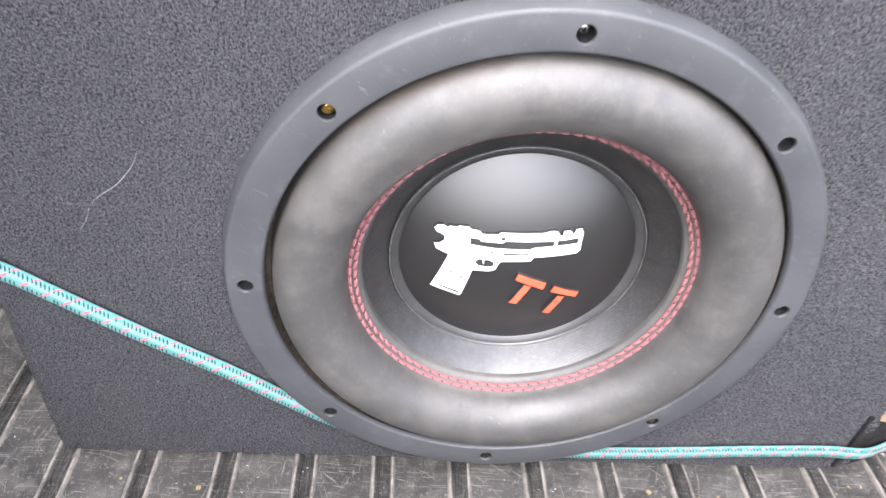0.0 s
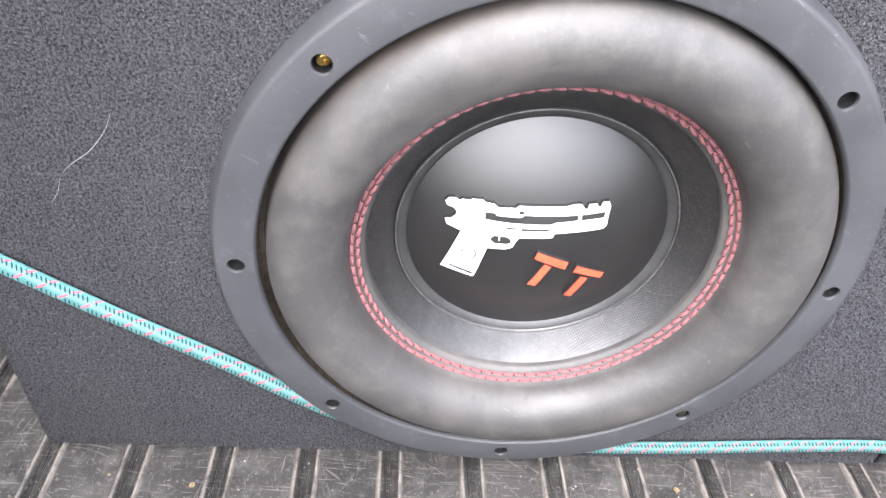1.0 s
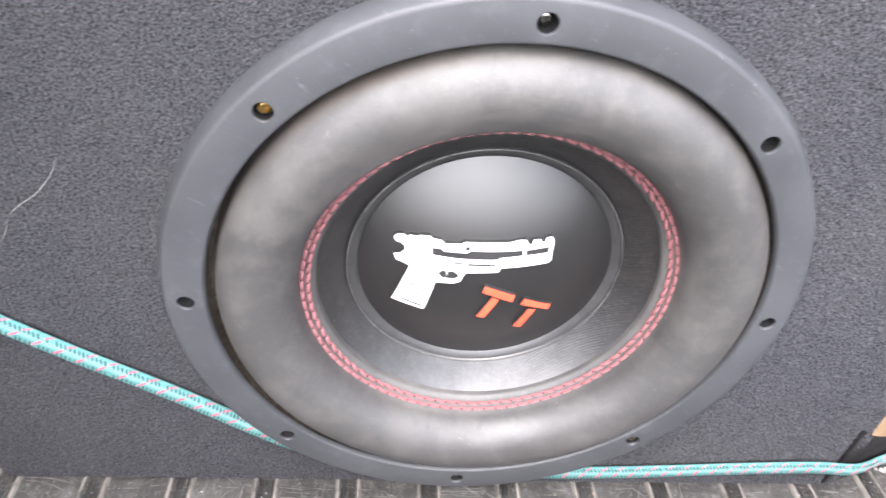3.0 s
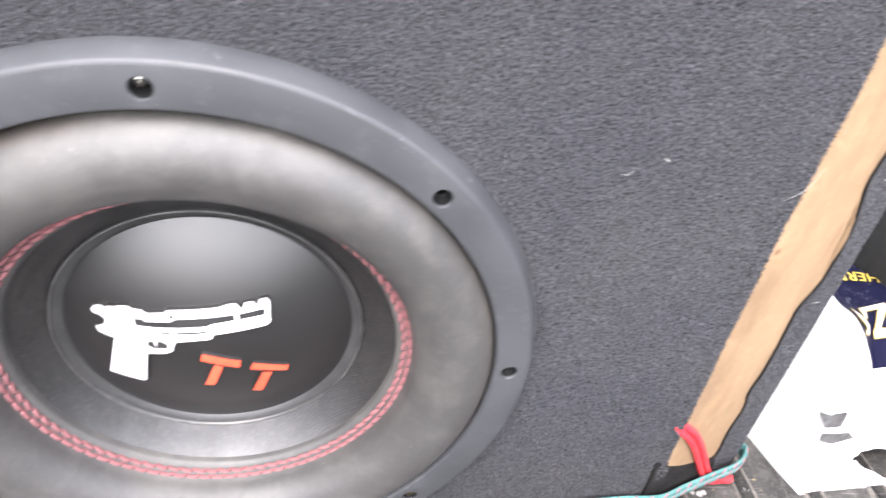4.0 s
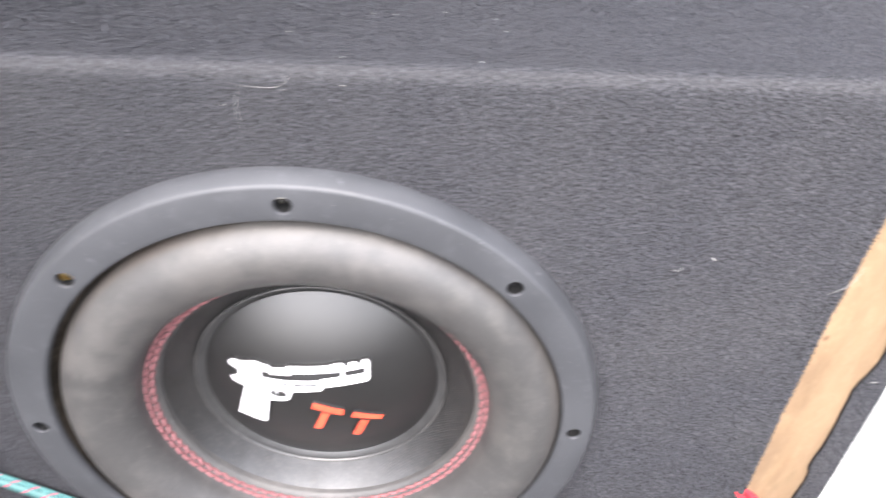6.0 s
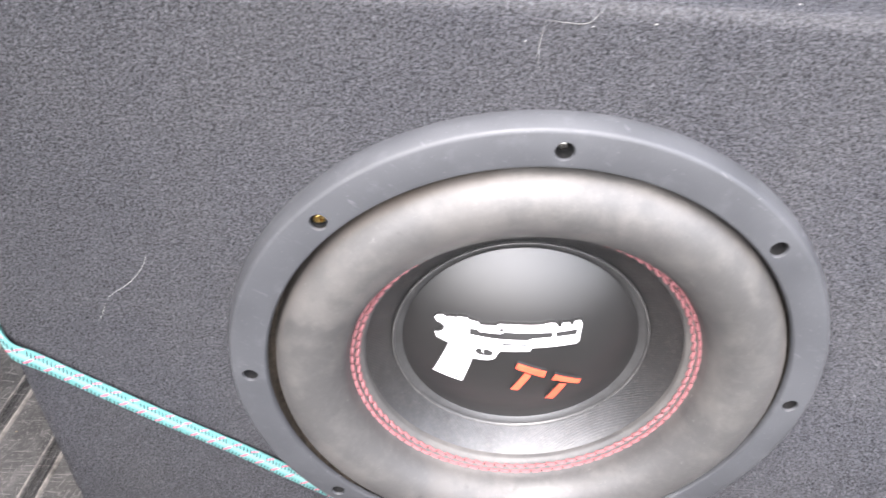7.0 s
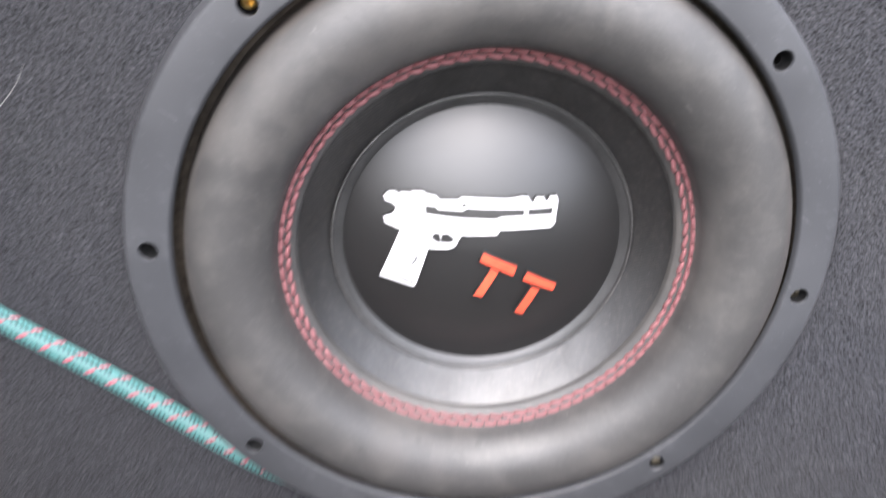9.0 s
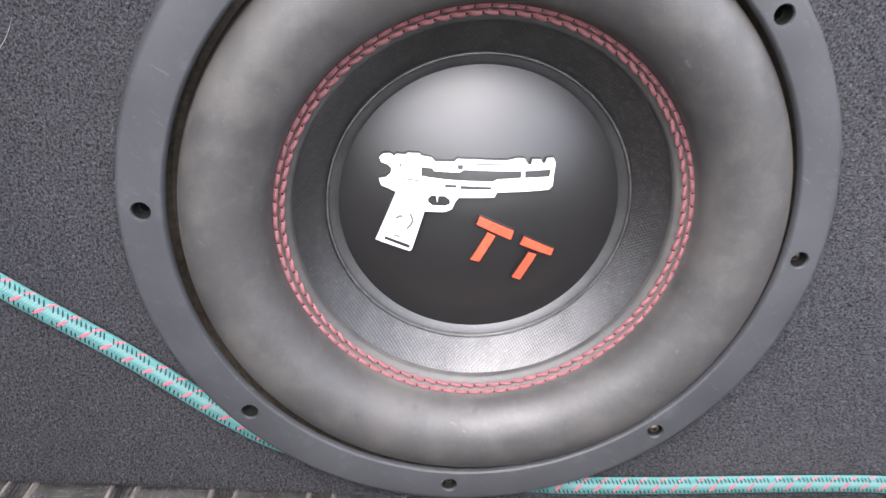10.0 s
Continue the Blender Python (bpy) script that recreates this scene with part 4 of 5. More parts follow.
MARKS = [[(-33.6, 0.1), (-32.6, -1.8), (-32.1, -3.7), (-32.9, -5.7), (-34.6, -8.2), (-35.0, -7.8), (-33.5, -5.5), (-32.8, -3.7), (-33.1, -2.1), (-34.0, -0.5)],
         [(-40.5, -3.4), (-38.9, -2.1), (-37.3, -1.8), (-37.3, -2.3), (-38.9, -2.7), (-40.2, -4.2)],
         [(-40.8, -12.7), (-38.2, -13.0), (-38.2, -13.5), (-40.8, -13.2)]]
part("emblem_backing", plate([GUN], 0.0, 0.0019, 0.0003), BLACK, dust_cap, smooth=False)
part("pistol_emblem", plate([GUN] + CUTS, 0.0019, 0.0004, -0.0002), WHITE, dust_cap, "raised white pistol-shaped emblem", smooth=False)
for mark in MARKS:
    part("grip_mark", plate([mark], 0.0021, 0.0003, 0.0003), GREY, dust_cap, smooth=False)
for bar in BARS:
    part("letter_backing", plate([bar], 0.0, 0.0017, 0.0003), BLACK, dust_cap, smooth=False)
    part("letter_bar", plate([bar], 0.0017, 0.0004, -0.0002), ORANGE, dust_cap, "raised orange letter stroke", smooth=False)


# ---- the elastic strap round the box ----
def strap_line():
    """Stations along the strap: place, direction across, direction outwards, metres run."""
    ctrl = [(-0.3015, 0.17, 0.201), (-0.3022, 0.10, 0.197), (-0.3020, 0.040, 0.1915), (-0.2995, 0.012, 0.1875), (-0.2880, -0.0036, 0.1776), (-0.2695, -0.0036, 0.1636), (-0.2195, -0.0038, 0.1282),
            (-0.1695, -0.0040, 0.0955), (-0.1345, -0.0034, 0.0690), (-0.105, -0.0028, 0.0480), (-0.080, -0.0024, 0.0362), (-0.050, -0.0022, 0.0268), (-0.020, -0.0022, 0.0205),
            (0.010, -0.0022, 0.0180), (0.040, -0.0024, 0.0182), (0.070, -0.0034, 0.0192), (0.121, -0.0045, 0.0226), (0.197, -0.0045, 0.0280), (0.250, -0.0050, 0.0312),
            (0.280, -0.0060, 0.0312), (0.302, 0.0012, 0.0300), (0.330, 0.0105, 0.0278), (0.352, 0.0180, 0.0255), (0.3655, 0.0290, 0.0230), (0.3700, 0.0450, 0.0190), (0.3710, 0.12, 0.0150), (0.3710, 0.20, 0.0150)]
    pts = rounded_path(ctrl, 10)
    centre = Vector((0.02, 0.17, 0.1))
    line, run = [], 0.0
    for i, p in enumerate(pts):
        tan = (pts[min(i + 1, len(pts) - 1)] - pts[max(i - 1, 0)]).normalized()
        side = Vector((0, 0, 1)) - tan * tan.z
        side.normalize()
        outw = tan.cross(side).normalized()
        if outw.dot(p - centre) < 0:
            outw = -outw
        if i:
            run += (p - pts[i - 1]).length
        line.append((p, side, outw, run))
    return line


STRAP_LINE = strap_line()
STRAP_RUNS = [a[3] for a in STRAP_LINE]
STRAP_WIDE, STRAP_THICK = 0.0061, 0.0019


def strap_section(at, a, lift=0.0):
    """A place on the strap's skin: a station and an angle round its flat section."""
    p, side, outw, _ = at
    return p + side * (STRAP_WIDE + lift) * math.copysign(abs(math.cos(a)) ** 0.8, math.cos(a)) + outw * (STRAP_THICK + lift) * math.copysign(abs(math.sin(a)) ** 0.75, math.sin(a))


def strap_bm():
    bm = bmesh.new()
    uv = bm.loops.layers.uv.new("UVMap")
    n = 20
    rings = [[bm.verts.new(strap_section(at, 2 * math.pi * k / n)) for k in range(n)] for at in STRAP_LINE]
    for i in range(len(rings) - 1):
        for k in range(n):
            f = bm.faces.new((rings[i][k], rings[i][(k + 1) % n], rings[i + 1][(k + 1) % n], rings[i + 1][k]))
            for lp, (r, kk) in zip(f.loops, ((STRAP_RUNS[i], k), (STRAP_RUNS[i], k + 1), (STRAP_RUNS[i + 1], k + 1), (STRAP_RUNS[i + 1], k))):
                lp[uv].uv = (r, 1 - abs(2 * kk / n - 1))
    bm.faces.new(rings[0]), bm.faces.new(rings[-1][::-1])
    return bm


def on_strap(u, v, lift):
    """u metres along the strap, v from its top edge (0) to its foot (1)."""
    i = min(len(STRAP_LINE) - 2, max(0, int(np.searchsorted(STRAP_RUNS, u)) - 1))
    f = (u - STRAP_RUNS[i]) / max(1e-6, STRAP_RUNS[i + 1] - STRAP_RUNS[i])
    return strap_section(STRAP_LINE[i], math.pi * v, lift).lerp(strap_section(STRAP_LINE[i + 1], math.pi * v, lift), f)


def yarn(bm, u, v0, v1, slant, wide):
    """One visible float of yarn: a low ridge lying across the braid."""
    rows = []
    for f in np.linspace(0, 1, 4):
        v, uu, w = v0 + (v1 - v0) * f, u + slant * f, wide * (0.65 + 0.35 * math.sin(math.pi * f))
        rows.append([bm.verts.new(on_strap(uu + g * w, v, h)) for g, h in ((-1, 0.00002), (0, 0.00030), (1, 0.00002))])
    for a, b in zip(rows, rows[1:]):
        for j in range(2):
            bm.faces.new((a[j], a[j + 1], b[j + 1], b[j]))


strap = thing("elastic_strap", "flat teal elastic strap with black and pink flecks round the box", "strap", (0.0, 0.0, 0.02))
hung(part("strap_braid", strap_bm(), STRAP), strap)
rnd = random.Random(21)
flecks, pinks = bmesh.new(), bmesh.new()
u = 0.004
while u < STRAP_RUNS[-1] - 0.008:
    if rnd.random() < 0.93:
        yarn(flecks, u + rnd.uniform(-0.0002, 0.0002), 0.13 + rnd.uniform(-0.01, 0.02), 0.39 + rnd.uniform(-0.03, 0.01), 0.0016, 0.00045)
    if rnd.random() < 0.93:
        yarn(flecks, u + 0.0009 + rnd.uniform(-0.0002, 0.0002), 0.55 + rnd.uniform(-0.01, 0.02), 0.74 + rnd.uniform(-0.02, 0.01), 0.0012, 0.00045)
    u += 0.00235
for k in range(int(STRAP_RUNS[-1] * 88) - 1):
    u = 0.006 + k / 88
    yarn(pinks, u + rnd.uniform(-0.0003, 0.0003), 0.02, 0.30 + rnd.uniform(-0.04, 0.02), -0.0034, 0.0011)
    yarn(pinks, u - 0.0042 + rnd.uniform(-0.0003, 0.0003), 0.41 + rnd.uniform(-0.02, 0.02), 0.64, -0.0030, 0.0010)
hung(part("black_yarn", flecks, FLECK, None, "short black yarn floats in two rows"), strap)
hung(part("pink_yarn", pinks, PINK, None, "slanting pale pink yarn floats"), strap)

# ---- red cable pair at the torn corner ----
cable = thing("red_cable", "pair of glossy red speaker cables leaving the torn corner", "cable", (0.3, 0.0, BASE))
for d in (0.0, 0.0040):
    pts = rounded_path([bevel_point(sd + d, z + 0.7 * d, off) for sd, z, off in ((-0.0090, 0.113, -0.010), (-0.0075, 0.104, -0.0010), (0.004, 0.092, 0.0038), (0.017, 0.073, 0.0042), (0.030, 0.052, 0.0038), (0.045, 0.028, 0.0030))]
                       + [bevel_point(0.060 + d, 0.011 + 0.5 * d, 0.0032), bevel_point(0.078, 0.004 + 0.8 * d, 0.0032 + d), bevel_point(0.089, 0.003 + 0.8 * d, -0.010 + d)], 8)
    hung(part("cable_core", tube_bm(pts, 0.0024, 10), RED), cable)

# ---- sack beside the box ----
SACK_X0, SACK_X1, SACK_Z = 0.393, 0.622, -0.0085


def sack_point(u, v):
    """u metres across, v metres up the front and back over the top."""
    x = SACK_X0 + u
    front = 0.118 + 0.045 * math.exp(-(max(0.0, u) / 0.045) ** 2)
    r = 0.028
    if v < front - r:
        y, z = 0.0, v
    elif v < front - r + r * math.pi / 2:
        a = (v - front + r) / r
        y, z = r * (1 - math.cos(a)), front - r + r * math.sin(a)
    else:
        d = v - (front - r + r * math.pi / 2)
        y, z = r + d, front - 0.10 * d
    lump = 0.003 * noise.noise((x * 16, v * 14, 2.0)) + 0.0014 * noise.noise((x * 55, v * 40, 5.0))
    foot = 0.006 + 0.055 * max(0.0, min(1.0, (0.020 - u) / 0.014)) ** 1.3 + 0.10 * max(0.0, -u)
    slope = 0.10 + 0.28 * max(0.0, min(1.0, (u - 0.01) / 0.05))
    x -= 0.13 * z * math.exp(-max(0.0, u) / 0.03)
    y += 0.003 + foot + slope * min(z, 0.12) + lump
    if y > 0.045:
        x = max(x, 0.3790)
    if y > 0.07:
        x = min(x, arch_side(y) + 0.006)
    return Vector((x + 0.2 * lump, y, z + SACK_Z + (lump if v > 0.03 else 0.0)))


def sack_bm():
    bm = bmesh.new()
    uv = bm.loops.layers.uv.new("UVMap")
    us, vs = np.linspace(-0.02, SACK_X1 - SACK_X0, 230), np.linspace(0.005, 0.30, 280)
    def ripped(u, v):
        """1 on the edge of the long hole torn into the front."""
        a, b = (u - 0.102) / 0.042, (v - 0.0215 + 0.33 * (u - 0.102)) / 0.0125
        return a * a + b * b + 0.10 * math.sin(5 * math.atan2(b, a)) + 0.05 * math.sin(11 * math.atan2(b, a))

    spots = [[(u, v) for v in vs] for u in us]
    for row in spots:
        for j, (u, v) in enumerate(row):
            q = ripped(u, v)
            if 0.80 < q < 1.25:
                k = 1 / math.sqrt(q)
                u1 = 0.102 + (u - 0.102) * k
                row[j] = (u1, 0.0215 - 0.33 * (u1 - 0.102) + (v - 0.0215 + 0.33 * (u - 0.102)) * k)
    grid = [[bm.verts.new(sack_point(u, v)) for u, v in row] for row in spots]
    for i in range(len(us) - 1):
        for j in range(len(vs) - 1):
            if ripped(us[i] + 0.0005, vs[j] + 0.0005) < 1:
                continue
            f = bm.faces.new((grid[i][j], grid[i + 1][j], grid[i + 1][j + 1], grid[i][j + 1]))
            for lp, (a, b) in zip(f.loops, ((i, j), (i + 1, j), (i + 1, j + 1), (i, j + 1))):
                lp[uv].uv = spots[a][b]
    bmesh.ops.delete(bm, geom=[v for v in bm.verts if not v.link_faces], context="VERTS")
    return bm


sack = thing("plastic_sack", "white plastic sack with navy printed panel lying beside the box", "sack", (0.45, 0.06, BASE))
skin = part("sack_skin", sack_bm(), SACK)
skin.modifiers.new("thickness", "SOLIDIFY").thickness = 0.0006
hung(skin, sack)


def printed(name, polys, mat, lift, label=""):
    """Flat print laid on the sack: closed outlines in metres (u, v)."""
    bm = bmesh.new()
    edges = []
    for loop in polys:
        vs = [bm.verts.new((u, v, 0)) for u, v in loop]
        edges += [bm.edges.new((vs[i], vs[(i + 1) % len(vs)])) for i in range(len(vs))]
    bmesh.ops.triangle_fill(bm, edges=edges, use_beauty=True)
    for d in np.arange(0.0, 0.3, 0.003):
        for no in ((1, 0, 0), (0, 1, 0)):
            bmesh.ops.bisect_plane(bm, geom=bm.verts[:] + bm.edges[:] + bm.faces[:], plane_co=Vector(no) * d, plane_no=no, dist=1e-7)
    for v in bm.verts:
        u, w = v.co.x, v.co.y
        p = sack_point(u, w)
        nrm = (sack_point(u + 0.002, w) - p).cross(sack_point(u, w + 0.002) - p).normalized()
        v.co = p + nrm * (lift if nrm.y < 0.3 else -lift)
    return hung(part(name, bm, mat, None, label), sack)


def grown(loop, d):
    """The outline moved outwards by d."""
    pts = [Vector(p) for p in loop]
    area = sum(pts[i - 1].x * pts[i].y - pts[i].x * pts[i - 1].y for i in range(len(pts)))
    out = []
    for i, b in enumerate(pts):
        d1, d2 = (b - pts[i - 1]).normalized(), (pts[(i + 1) % len(pts)] - b).normalized()
        n = Vector((d1.y + d2.y, -d1.x - d2.x)).normalized() * (d if area > 0 else -d)
        out.append((b.x + n.x, b.y + n.y))
    return out


ZED = [(0.0598, 0.1437), (0.0963, 0.1523), (0.0925, 0.1440), (0.0705, 0.1252), (0.0830, 0.1248), (0.0842, 0.1290), (0.0890, 0.1272), (0.0858, 0.1197), (0.0610, 0.1192), (0.0618, 0.1235), (0.0830, 0.1425), (0.0645, 0.1390), (0.0605, 0.1335), (0.0560, 0.1352)]
HOOK = [(0.0440, 0.1555), (0.0480, 0.1535), (0.0530, 0.1412), (0.0580, 0.1300), (0.0520, 0.1268), (0.0440, 0.1320), (0.0455, 0.1345), (0.0500, 0.1318), (0.0515, 0.1335), (0.0475, 0.1412), (0.0430, 0.1530)]


def slanted(a, b):
    return [(0.1082 + a[0] * math.cos(t) + b[0] * math.sin(t), 0.1322 + a[1] * math.cos(t) + b[1] * math.sin(t)) for t in (2 * math.pi * k / 40 for k in range(40))]


for loops in ([ZED], [slanted((0.0254, 0.003), (0.0115, 0.0180)), slanted((0.0179, 0.003), (0.0065, 0.0105))], [HOOK]):
    printed("print_rim", [grown(loops[0], 0.0003)] + [grown(h, -0.0003) for h in loops[1:]], YELLOW, 0.0016)
    printed("print_shape", [grown(loops[0], -0.0007)] + [grown(h, 0.0007) for h in loops[1:]], CREAM, 0.0019, "large cream printed serif shape")
printed("sack_mark", [[(0.0175, 0.0801), (0.0235, 0.0818), (0.0369, 0.0781), (0.0379, 0.0750), (0.0344, 0.0676), (0.0195, 0.0696)]], GREY, 0.0019, "small grey block on the sack front")
printed("sack_mark", [[(0.0195, 0.0646), (0.0459, 0.0601), (0.0524, 0.0535), (0.0289, 0.0545), (0.0195, 0.0575)]], GREY, 0.0019, "small grey block on the sack front")


def word(text, start, along, up):
    """Built-in letters laid on the sack, from start, along the line and up from it, all in (u, v)."""
    cu = bpy.data.curves.new("word", "FONT")
    cu.body = text
    tmp = bpy.data.objects.new("word", cu)
    me = bpy.data.meshes.new_from_object(tmp)
    bm = bmesh.new()
    bm.from_mesh(me)
    bpy.data.objects.remove(tmp), bpy.data.curves.remove(cu), bpy.data.meshes.remove(me)
    bmesh.ops.triangulate(bm, faces=bm.faces[:])
    wide, high = max(v.co.x for v in bm.verts), max(v.co.y for v in bm.verts)
    for v in bm.verts:
        x, y = v.co.x / wide, v.co.y / high
        u, w = start[0] + x * along[0] + y * up[0], start[1] + x * along[1] + y * up[1]
        p = sack_point(u, w)
        nrm = (sack_point(u + 0.002, w) - p).cross(sack_point(u, w + 0.002) - p).normalized()
        v.co = p + nrm * (0.002 if nrm.y < 0.3 else -0.002)
    return hung(part("printed_word", bm, YELLOW, None, "yellow printed word HERB"), sack)


word("HERB", (0.1202, 0.1923), (-0.0369, 0.0045), (-0.0065, -0.0135))
for tip in ((0.0575, 0.1860), (0.0563, 0.1803), (0.0605, 0.1745), (0.0690, 0.1745)):   # small printed leaf sprig
    base = Vector((0.0748, 0.1838))
    way = Vector(tip) - base
    across = Vector((-way.y, way.x)) * 0.09
    printed("sack_mark", [[tuple(base + way * f + across * g) for f, g in ((0.12, 0), (0.5, 1), (0.8, 0.7), (1, 0), (0.8, -0.7), (0.5, -1))]], YELLOW, 0.0019)
printed("sack_mark", [[(0.0933, 0.2172), (0.1028, 0.2127), (0.1192, 0.2192), (0.1192, 0.2205), (0.1028, 0.2142), (0.0933, 0.2186)]], YELLOW, 0.0019)


# ---- lint and litter ----
def thread(points, r, label):
    ob = part("lint_thread", tube_bm(rounded_path(points, 8), r, 5, True), LINT)
    return tagged(ob, label, "lint", "lint on the carpet")


PALE = "pale curled lint thread clinging to the carpet"
thread([(-0.1958, -0.0028, 0.2500), (-0.200, -0.003, 0.2412), (-0.2090, -0.0028, 0.2304), (-0.2180, -0.003, 0.2235), (-0.2236, -0.0026, 0.2180)], 0.00010, PALE)
thread([(-0.2250, -0.0026, 0.2160), (-0.2285, -0.003, 0.2070), (-0.2330, -0.0026, 0.2008)], 0.00007, PALE)
thread([(0.2674, -0.003, 0.2752), (0.2732, -0.004, 0.2804), (0.2757, -0.005, 0.2857), (0.2790, -0.004, 0.2940)], 0.00012, PALE)
thread([(-0.0145, -0.003, 0.3578), (-0.0157, -0.003, 0.3680), (-0.0141, -0.003, 0.3780)], 0.00006, PALE)
thread([(-0.0141, -0.003, 0.3780), (-0.0053, -0.003, 0.3774), (0.0022, -0.002, 0.3775), (0.0076, -0.001, 0.3825)], 0.00007, PALE)
thread([(0.2022, -0.0028, 0.2970), (0.2032, -0.003, 0.2958), (0.2045, -0.0028, 0.2950)], 0.00030, "tiny white lint speck on the carpet")
thread([(0.1843, -0.0028, 0.2890), (0.1872, -0.0034, 0.2886), (0.1890, -0.0028, 0.2898), (0.1896, -0.0028, 0.2915)], 0.00010, PALE)
thread([tuple(bevel_point(0.0585, 0.2740, 0.003)), tuple(bevel_point(0.0615, 0.2734, 0.0035)), tuple(bevel_point(0.0650, 0.2722, 0.003))], 0.00030, "tiny white lint speck on the carpet")
thread([tuple(bevel_point(0.0590, 0.1905, 0.003)), tuple(bevel_point(0.0620, 0.1900, 0.0035)), tuple(bevel_point(0.0660, 0.1892, 0.003))], 0.00020, "tiny white lint speck on the carpet")
thread([(0.318, 0.026, 0.362), (0.320, 0.025, 0.369), (0.3215, 0.026, 0.376)], 0.00045, "short white thread end at the top corner")

for k, (x, y, z) in enumerate((((0.0006, 0.0379, 0.3868), (0.0360, 0.0684, 0.3868), (0.0467, 0.0677, 0.3868), (0.0708, 0.0738, 0.3868), (0.0947, 0.0654, 0.3868), (0.0276, 0.0081, 0.3868), (0.0849, 0.0070, 0.3868), (0.0985, 0.0471, 0.3868), (0.0042, -0.0022, 0.3762), (0.0283, -0.0022, 0.3786), (-0.0213, -0.0022, 0.3689)))):
    c, q = math.cos(k * 2.1), math.sin(k * 2.1)
    thread([(x - 0.0007 * c, y, z - 0.0002), (x, y - 0.0003, z + 0.0002), (x + 0.0007 * c, y + (0.0005 * q if z > 0.386 else 0.0), z - 0.0002)], 0.00018, "tiny white lint speck on the carpet")


def litter(name, count, seed, mat, lo, hi, label, area=None):
    rnd = random.Random(seed)
    bm = bmesh.new()
    for _ in range(count):
        x, y = rnd.uniform(-0.42, 0.40), rnd.uniform(-0.16, -0.003)
        if x > 0.30 or x < -0.32:
            y = rnd.uniform(-0.16, 0.15)
        if area:
            x, y = rnd.triangular(*area[0]), rnd.triangular(*area[1])
        on_rib = abs((x - RIB_X0 + RIB_PITCH / 2) % RIB_PITCH - RIB_PITCH / 2) < 0.006
        s = rnd.uniform(lo, hi)
        m = Matrix.LocRotScale((x, y, (FLOOR if on_rib else BASE) + s * 0.25), Euler((rnd.uniform(-0.4, 0.4), rnd.uniform(-0.4, 0.4), rnd.uniform(0, 6.3))), (s * rnd.uniform(0.6, 1.6), s * rnd.uniform(0.4, 0.9), s * 0.35))
        bmesh.ops.create_icosphere(bm, subdivisions=1, radius=1.0, matrix=m)
    return tagged(part(name, bm, mat), label, "debris", kind="stuff")


litter("grit", 200, 3, LEAF, 0.0003, 0.0009, "tan grit and dry leaf crumbs on the bed")
litter("pale_grit", 150, 8, LINT, 0.0003, 0.0008, "pale specks of grit on the bed")

litter("straw_crumb", 170, 14, LEAF, 0.0004, 0.0015, "straw-coloured crumbs gathered by the torn corner", ((0.25, 0.42), (-0.09, 0.03)))


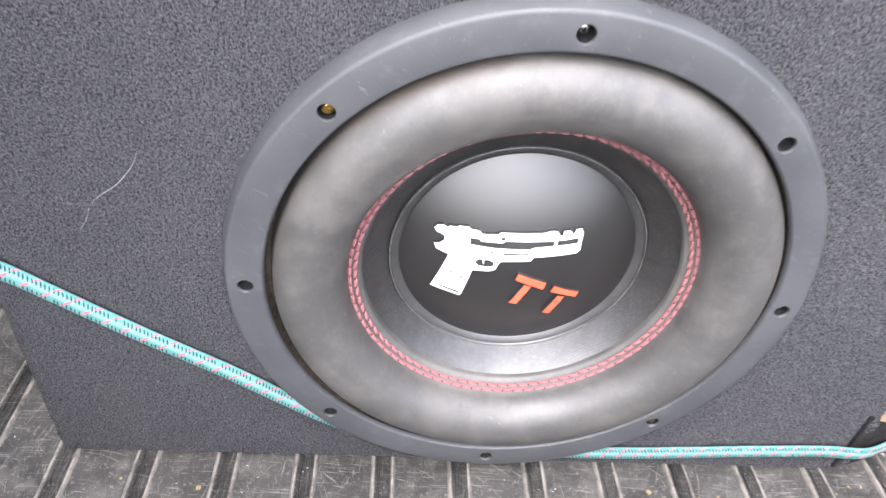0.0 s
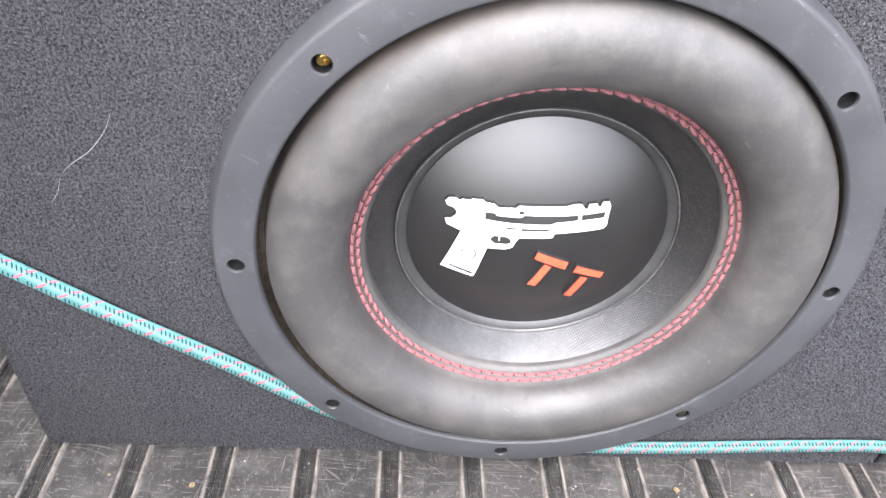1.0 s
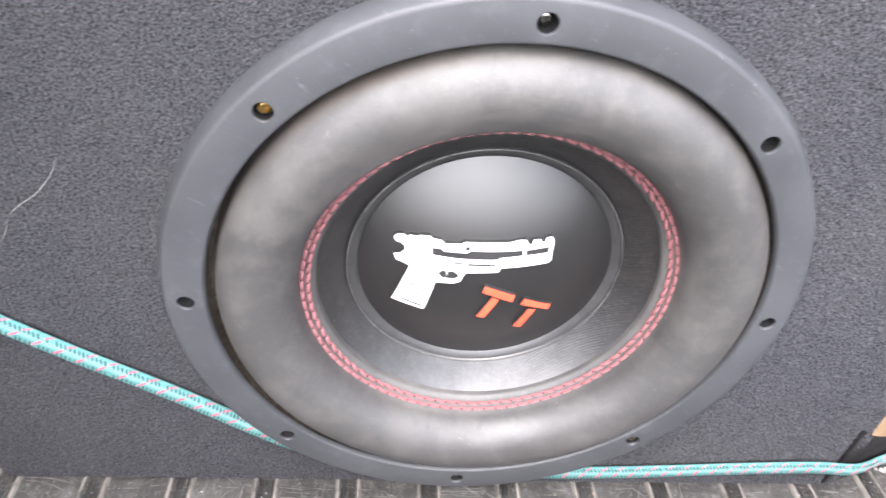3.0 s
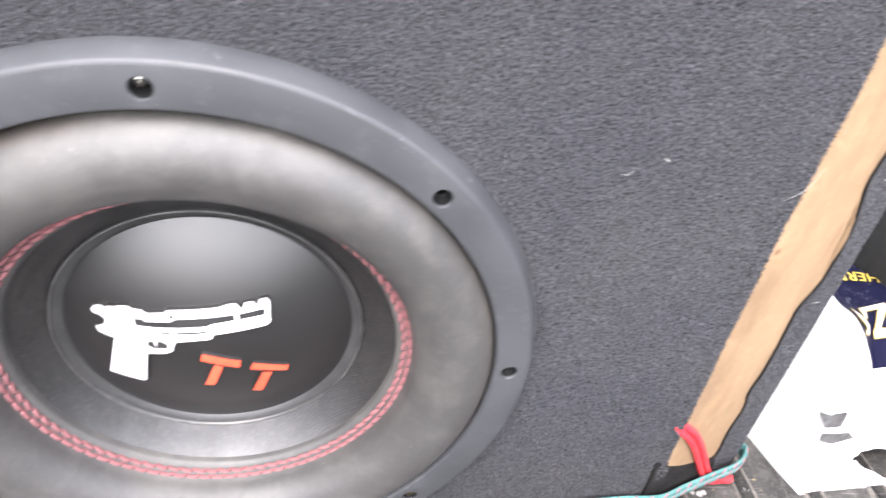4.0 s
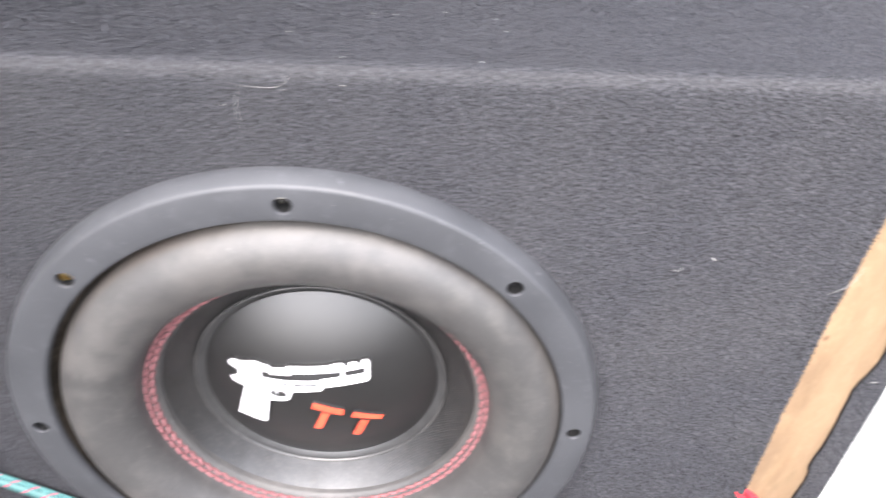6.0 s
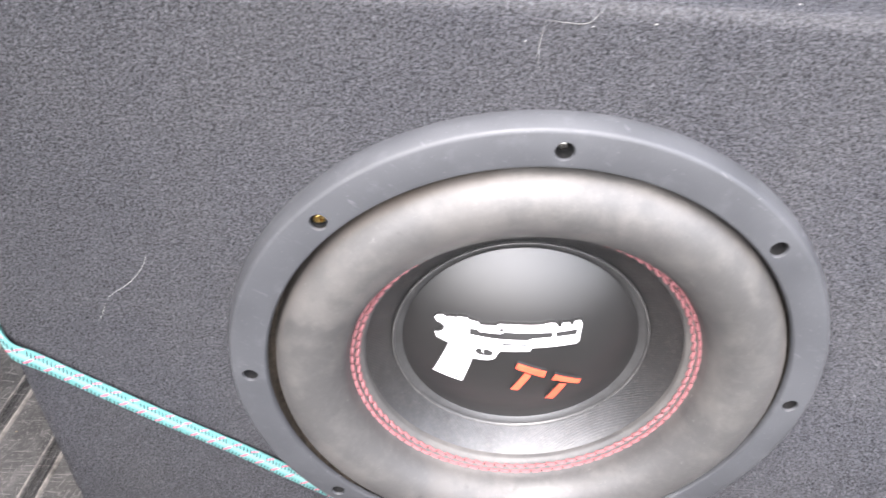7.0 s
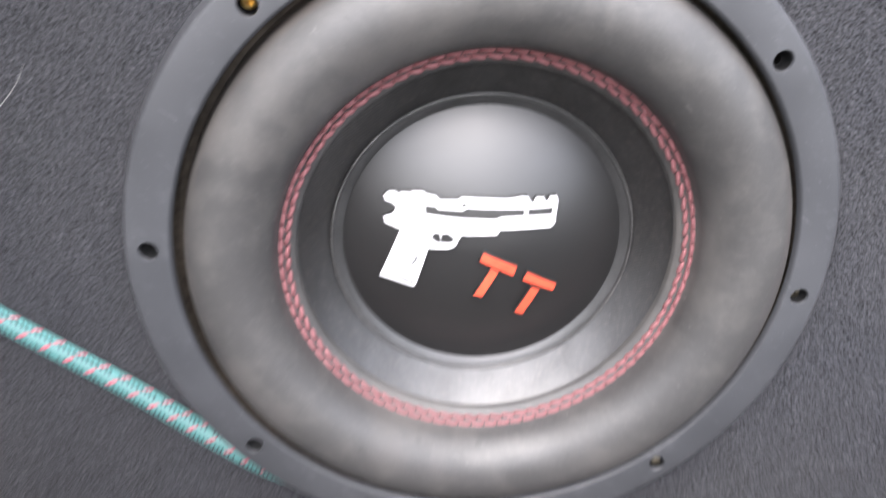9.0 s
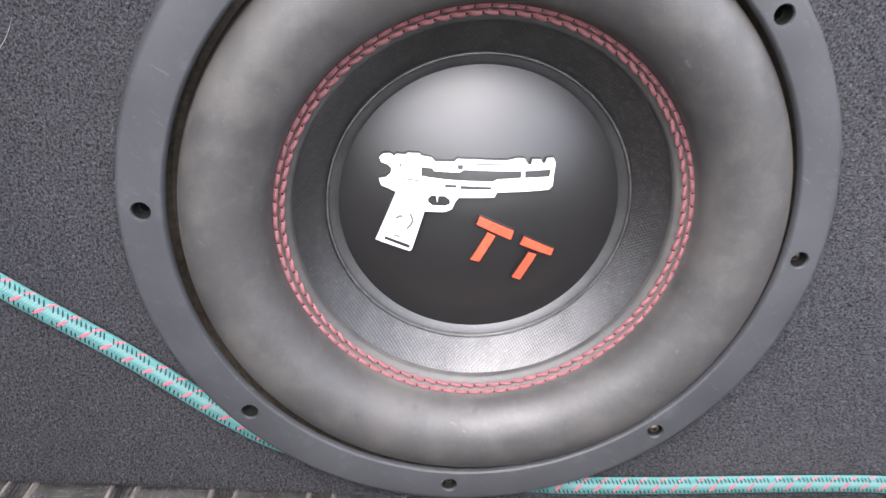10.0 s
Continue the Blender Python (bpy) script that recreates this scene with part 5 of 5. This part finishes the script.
def leaf(x, y, size, turn, mat=LEAF):
    bm = bmesh.new()
    rows = []
    for i in range(9):
        f = i / 8
        w = 0.42 * math.sin(math.pi * f) ** 0.7 * (1 + 0.2 * noise.noise((f * 6, x * 50, 1)))
        rows.append([bm.verts.new(((f - 0.5) * size, w * g * size, 0.10 * size * abs(g) + 0.06 * size * math.sin(4 * f))) for g in (-1, -0.5, 0, 0.5, 1)])
    for a, b in zip(rows, rows[1:]):
        for k in range(4):
            bm.faces.new((a[k], a[k + 1], b[k + 1], b[k]))
    bmesh.ops.remove_doubles(bm, verts=bm.verts[:], dist=1e-5)
    ob = part("dry_leaf", bm, mat)
    ob.matrix_basis = Matrix.Translation((x, y, BASE + 0.001)) @ pose(0, 0, 0, 4, 6, turn)
    return tagged(ob, "small curled dry leaf scrap on the bed liner", "leaf", "leaf scraps")


leaf(-0.195, -0.025, 0.0042, 60)
leaf(-0.054, -0.032, 0.0028, 20, LINT)
leaf(0.123, -0.021, 0.005, 80)
leaf(-0.151, -0.036, 0.0030, 10)
leaf(-0.248, -0.019, 0.0026, 120)
leaf(0.395, -0.02, 0.006, 30)
leaf(0.332, 0.015, 0.0058, 10, LINT)
leaf(0.371, 0.016, 0.0050, 77, LINT)
leaf(0.375, 0.001, 0.0035, 144, LINT)
leaf(0.336, 0.016, 0.0050, 31, LINT)
leaf(0.327, 0.017, 0.0045, 98, LINT)
leaf(0.253, -0.007, 0.0040, 165, LINT)


# ---- ribs of the bed liner ----
def rib_bm():
    """One raised rib with worn shoulders and fine grooves along its top."""
    bm = bmesh.new()
    prof = [(-0.0088, -0.0026), (-0.0077, -0.0006), (-0.0070, 0.0001), (-0.0060, 0.0001), (-0.0052, -0.0010), (-0.0034, -0.0009), (-0.0028, -0.0003), (-0.0020, -0.0009), (-0.0006, -0.0009), (0.0, -0.0003)]
    prof += [(-x, z) for x, z in prof[-2::-1]]
    ys = np.concatenate([np.linspace(-0.42, -0.16, 14)[:-1], np.linspace(-0.16, 0.20, 190), np.linspace(0.20, 1.06, 12)[1:]])
    rows = [[bm.verts.new((x + 0.00055 * noise.noise((y * 45, i * 2.0, 1)) + 0.0003 * noise.noise((y * 190, i * 3.0, 5)), y, z - (0.00045 * max(0.0, noise.noise((y * 70, i * 1.7, 3))) if 0 < i < len(prof) - 1 else 0.0))) for i, (x, z) in enumerate(prof)] for y in ys]
    for r0, r1 in zip(rows, rows[1:]):
        for i in range(len(prof) - 1):
            bm.faces.new((r0[i], r0[i + 1], r1[i + 1], r1[i]))
    return bm


rib0 = None
for i in range(-9, 12):
    if rib0 is None:
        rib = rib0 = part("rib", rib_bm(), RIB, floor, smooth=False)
    else:
        rib = new("rib", rib0.data)
        rib.parent = floor
    rib.location = (RIB_X0 + RIB_PITCH * i, 0, FLOOR)
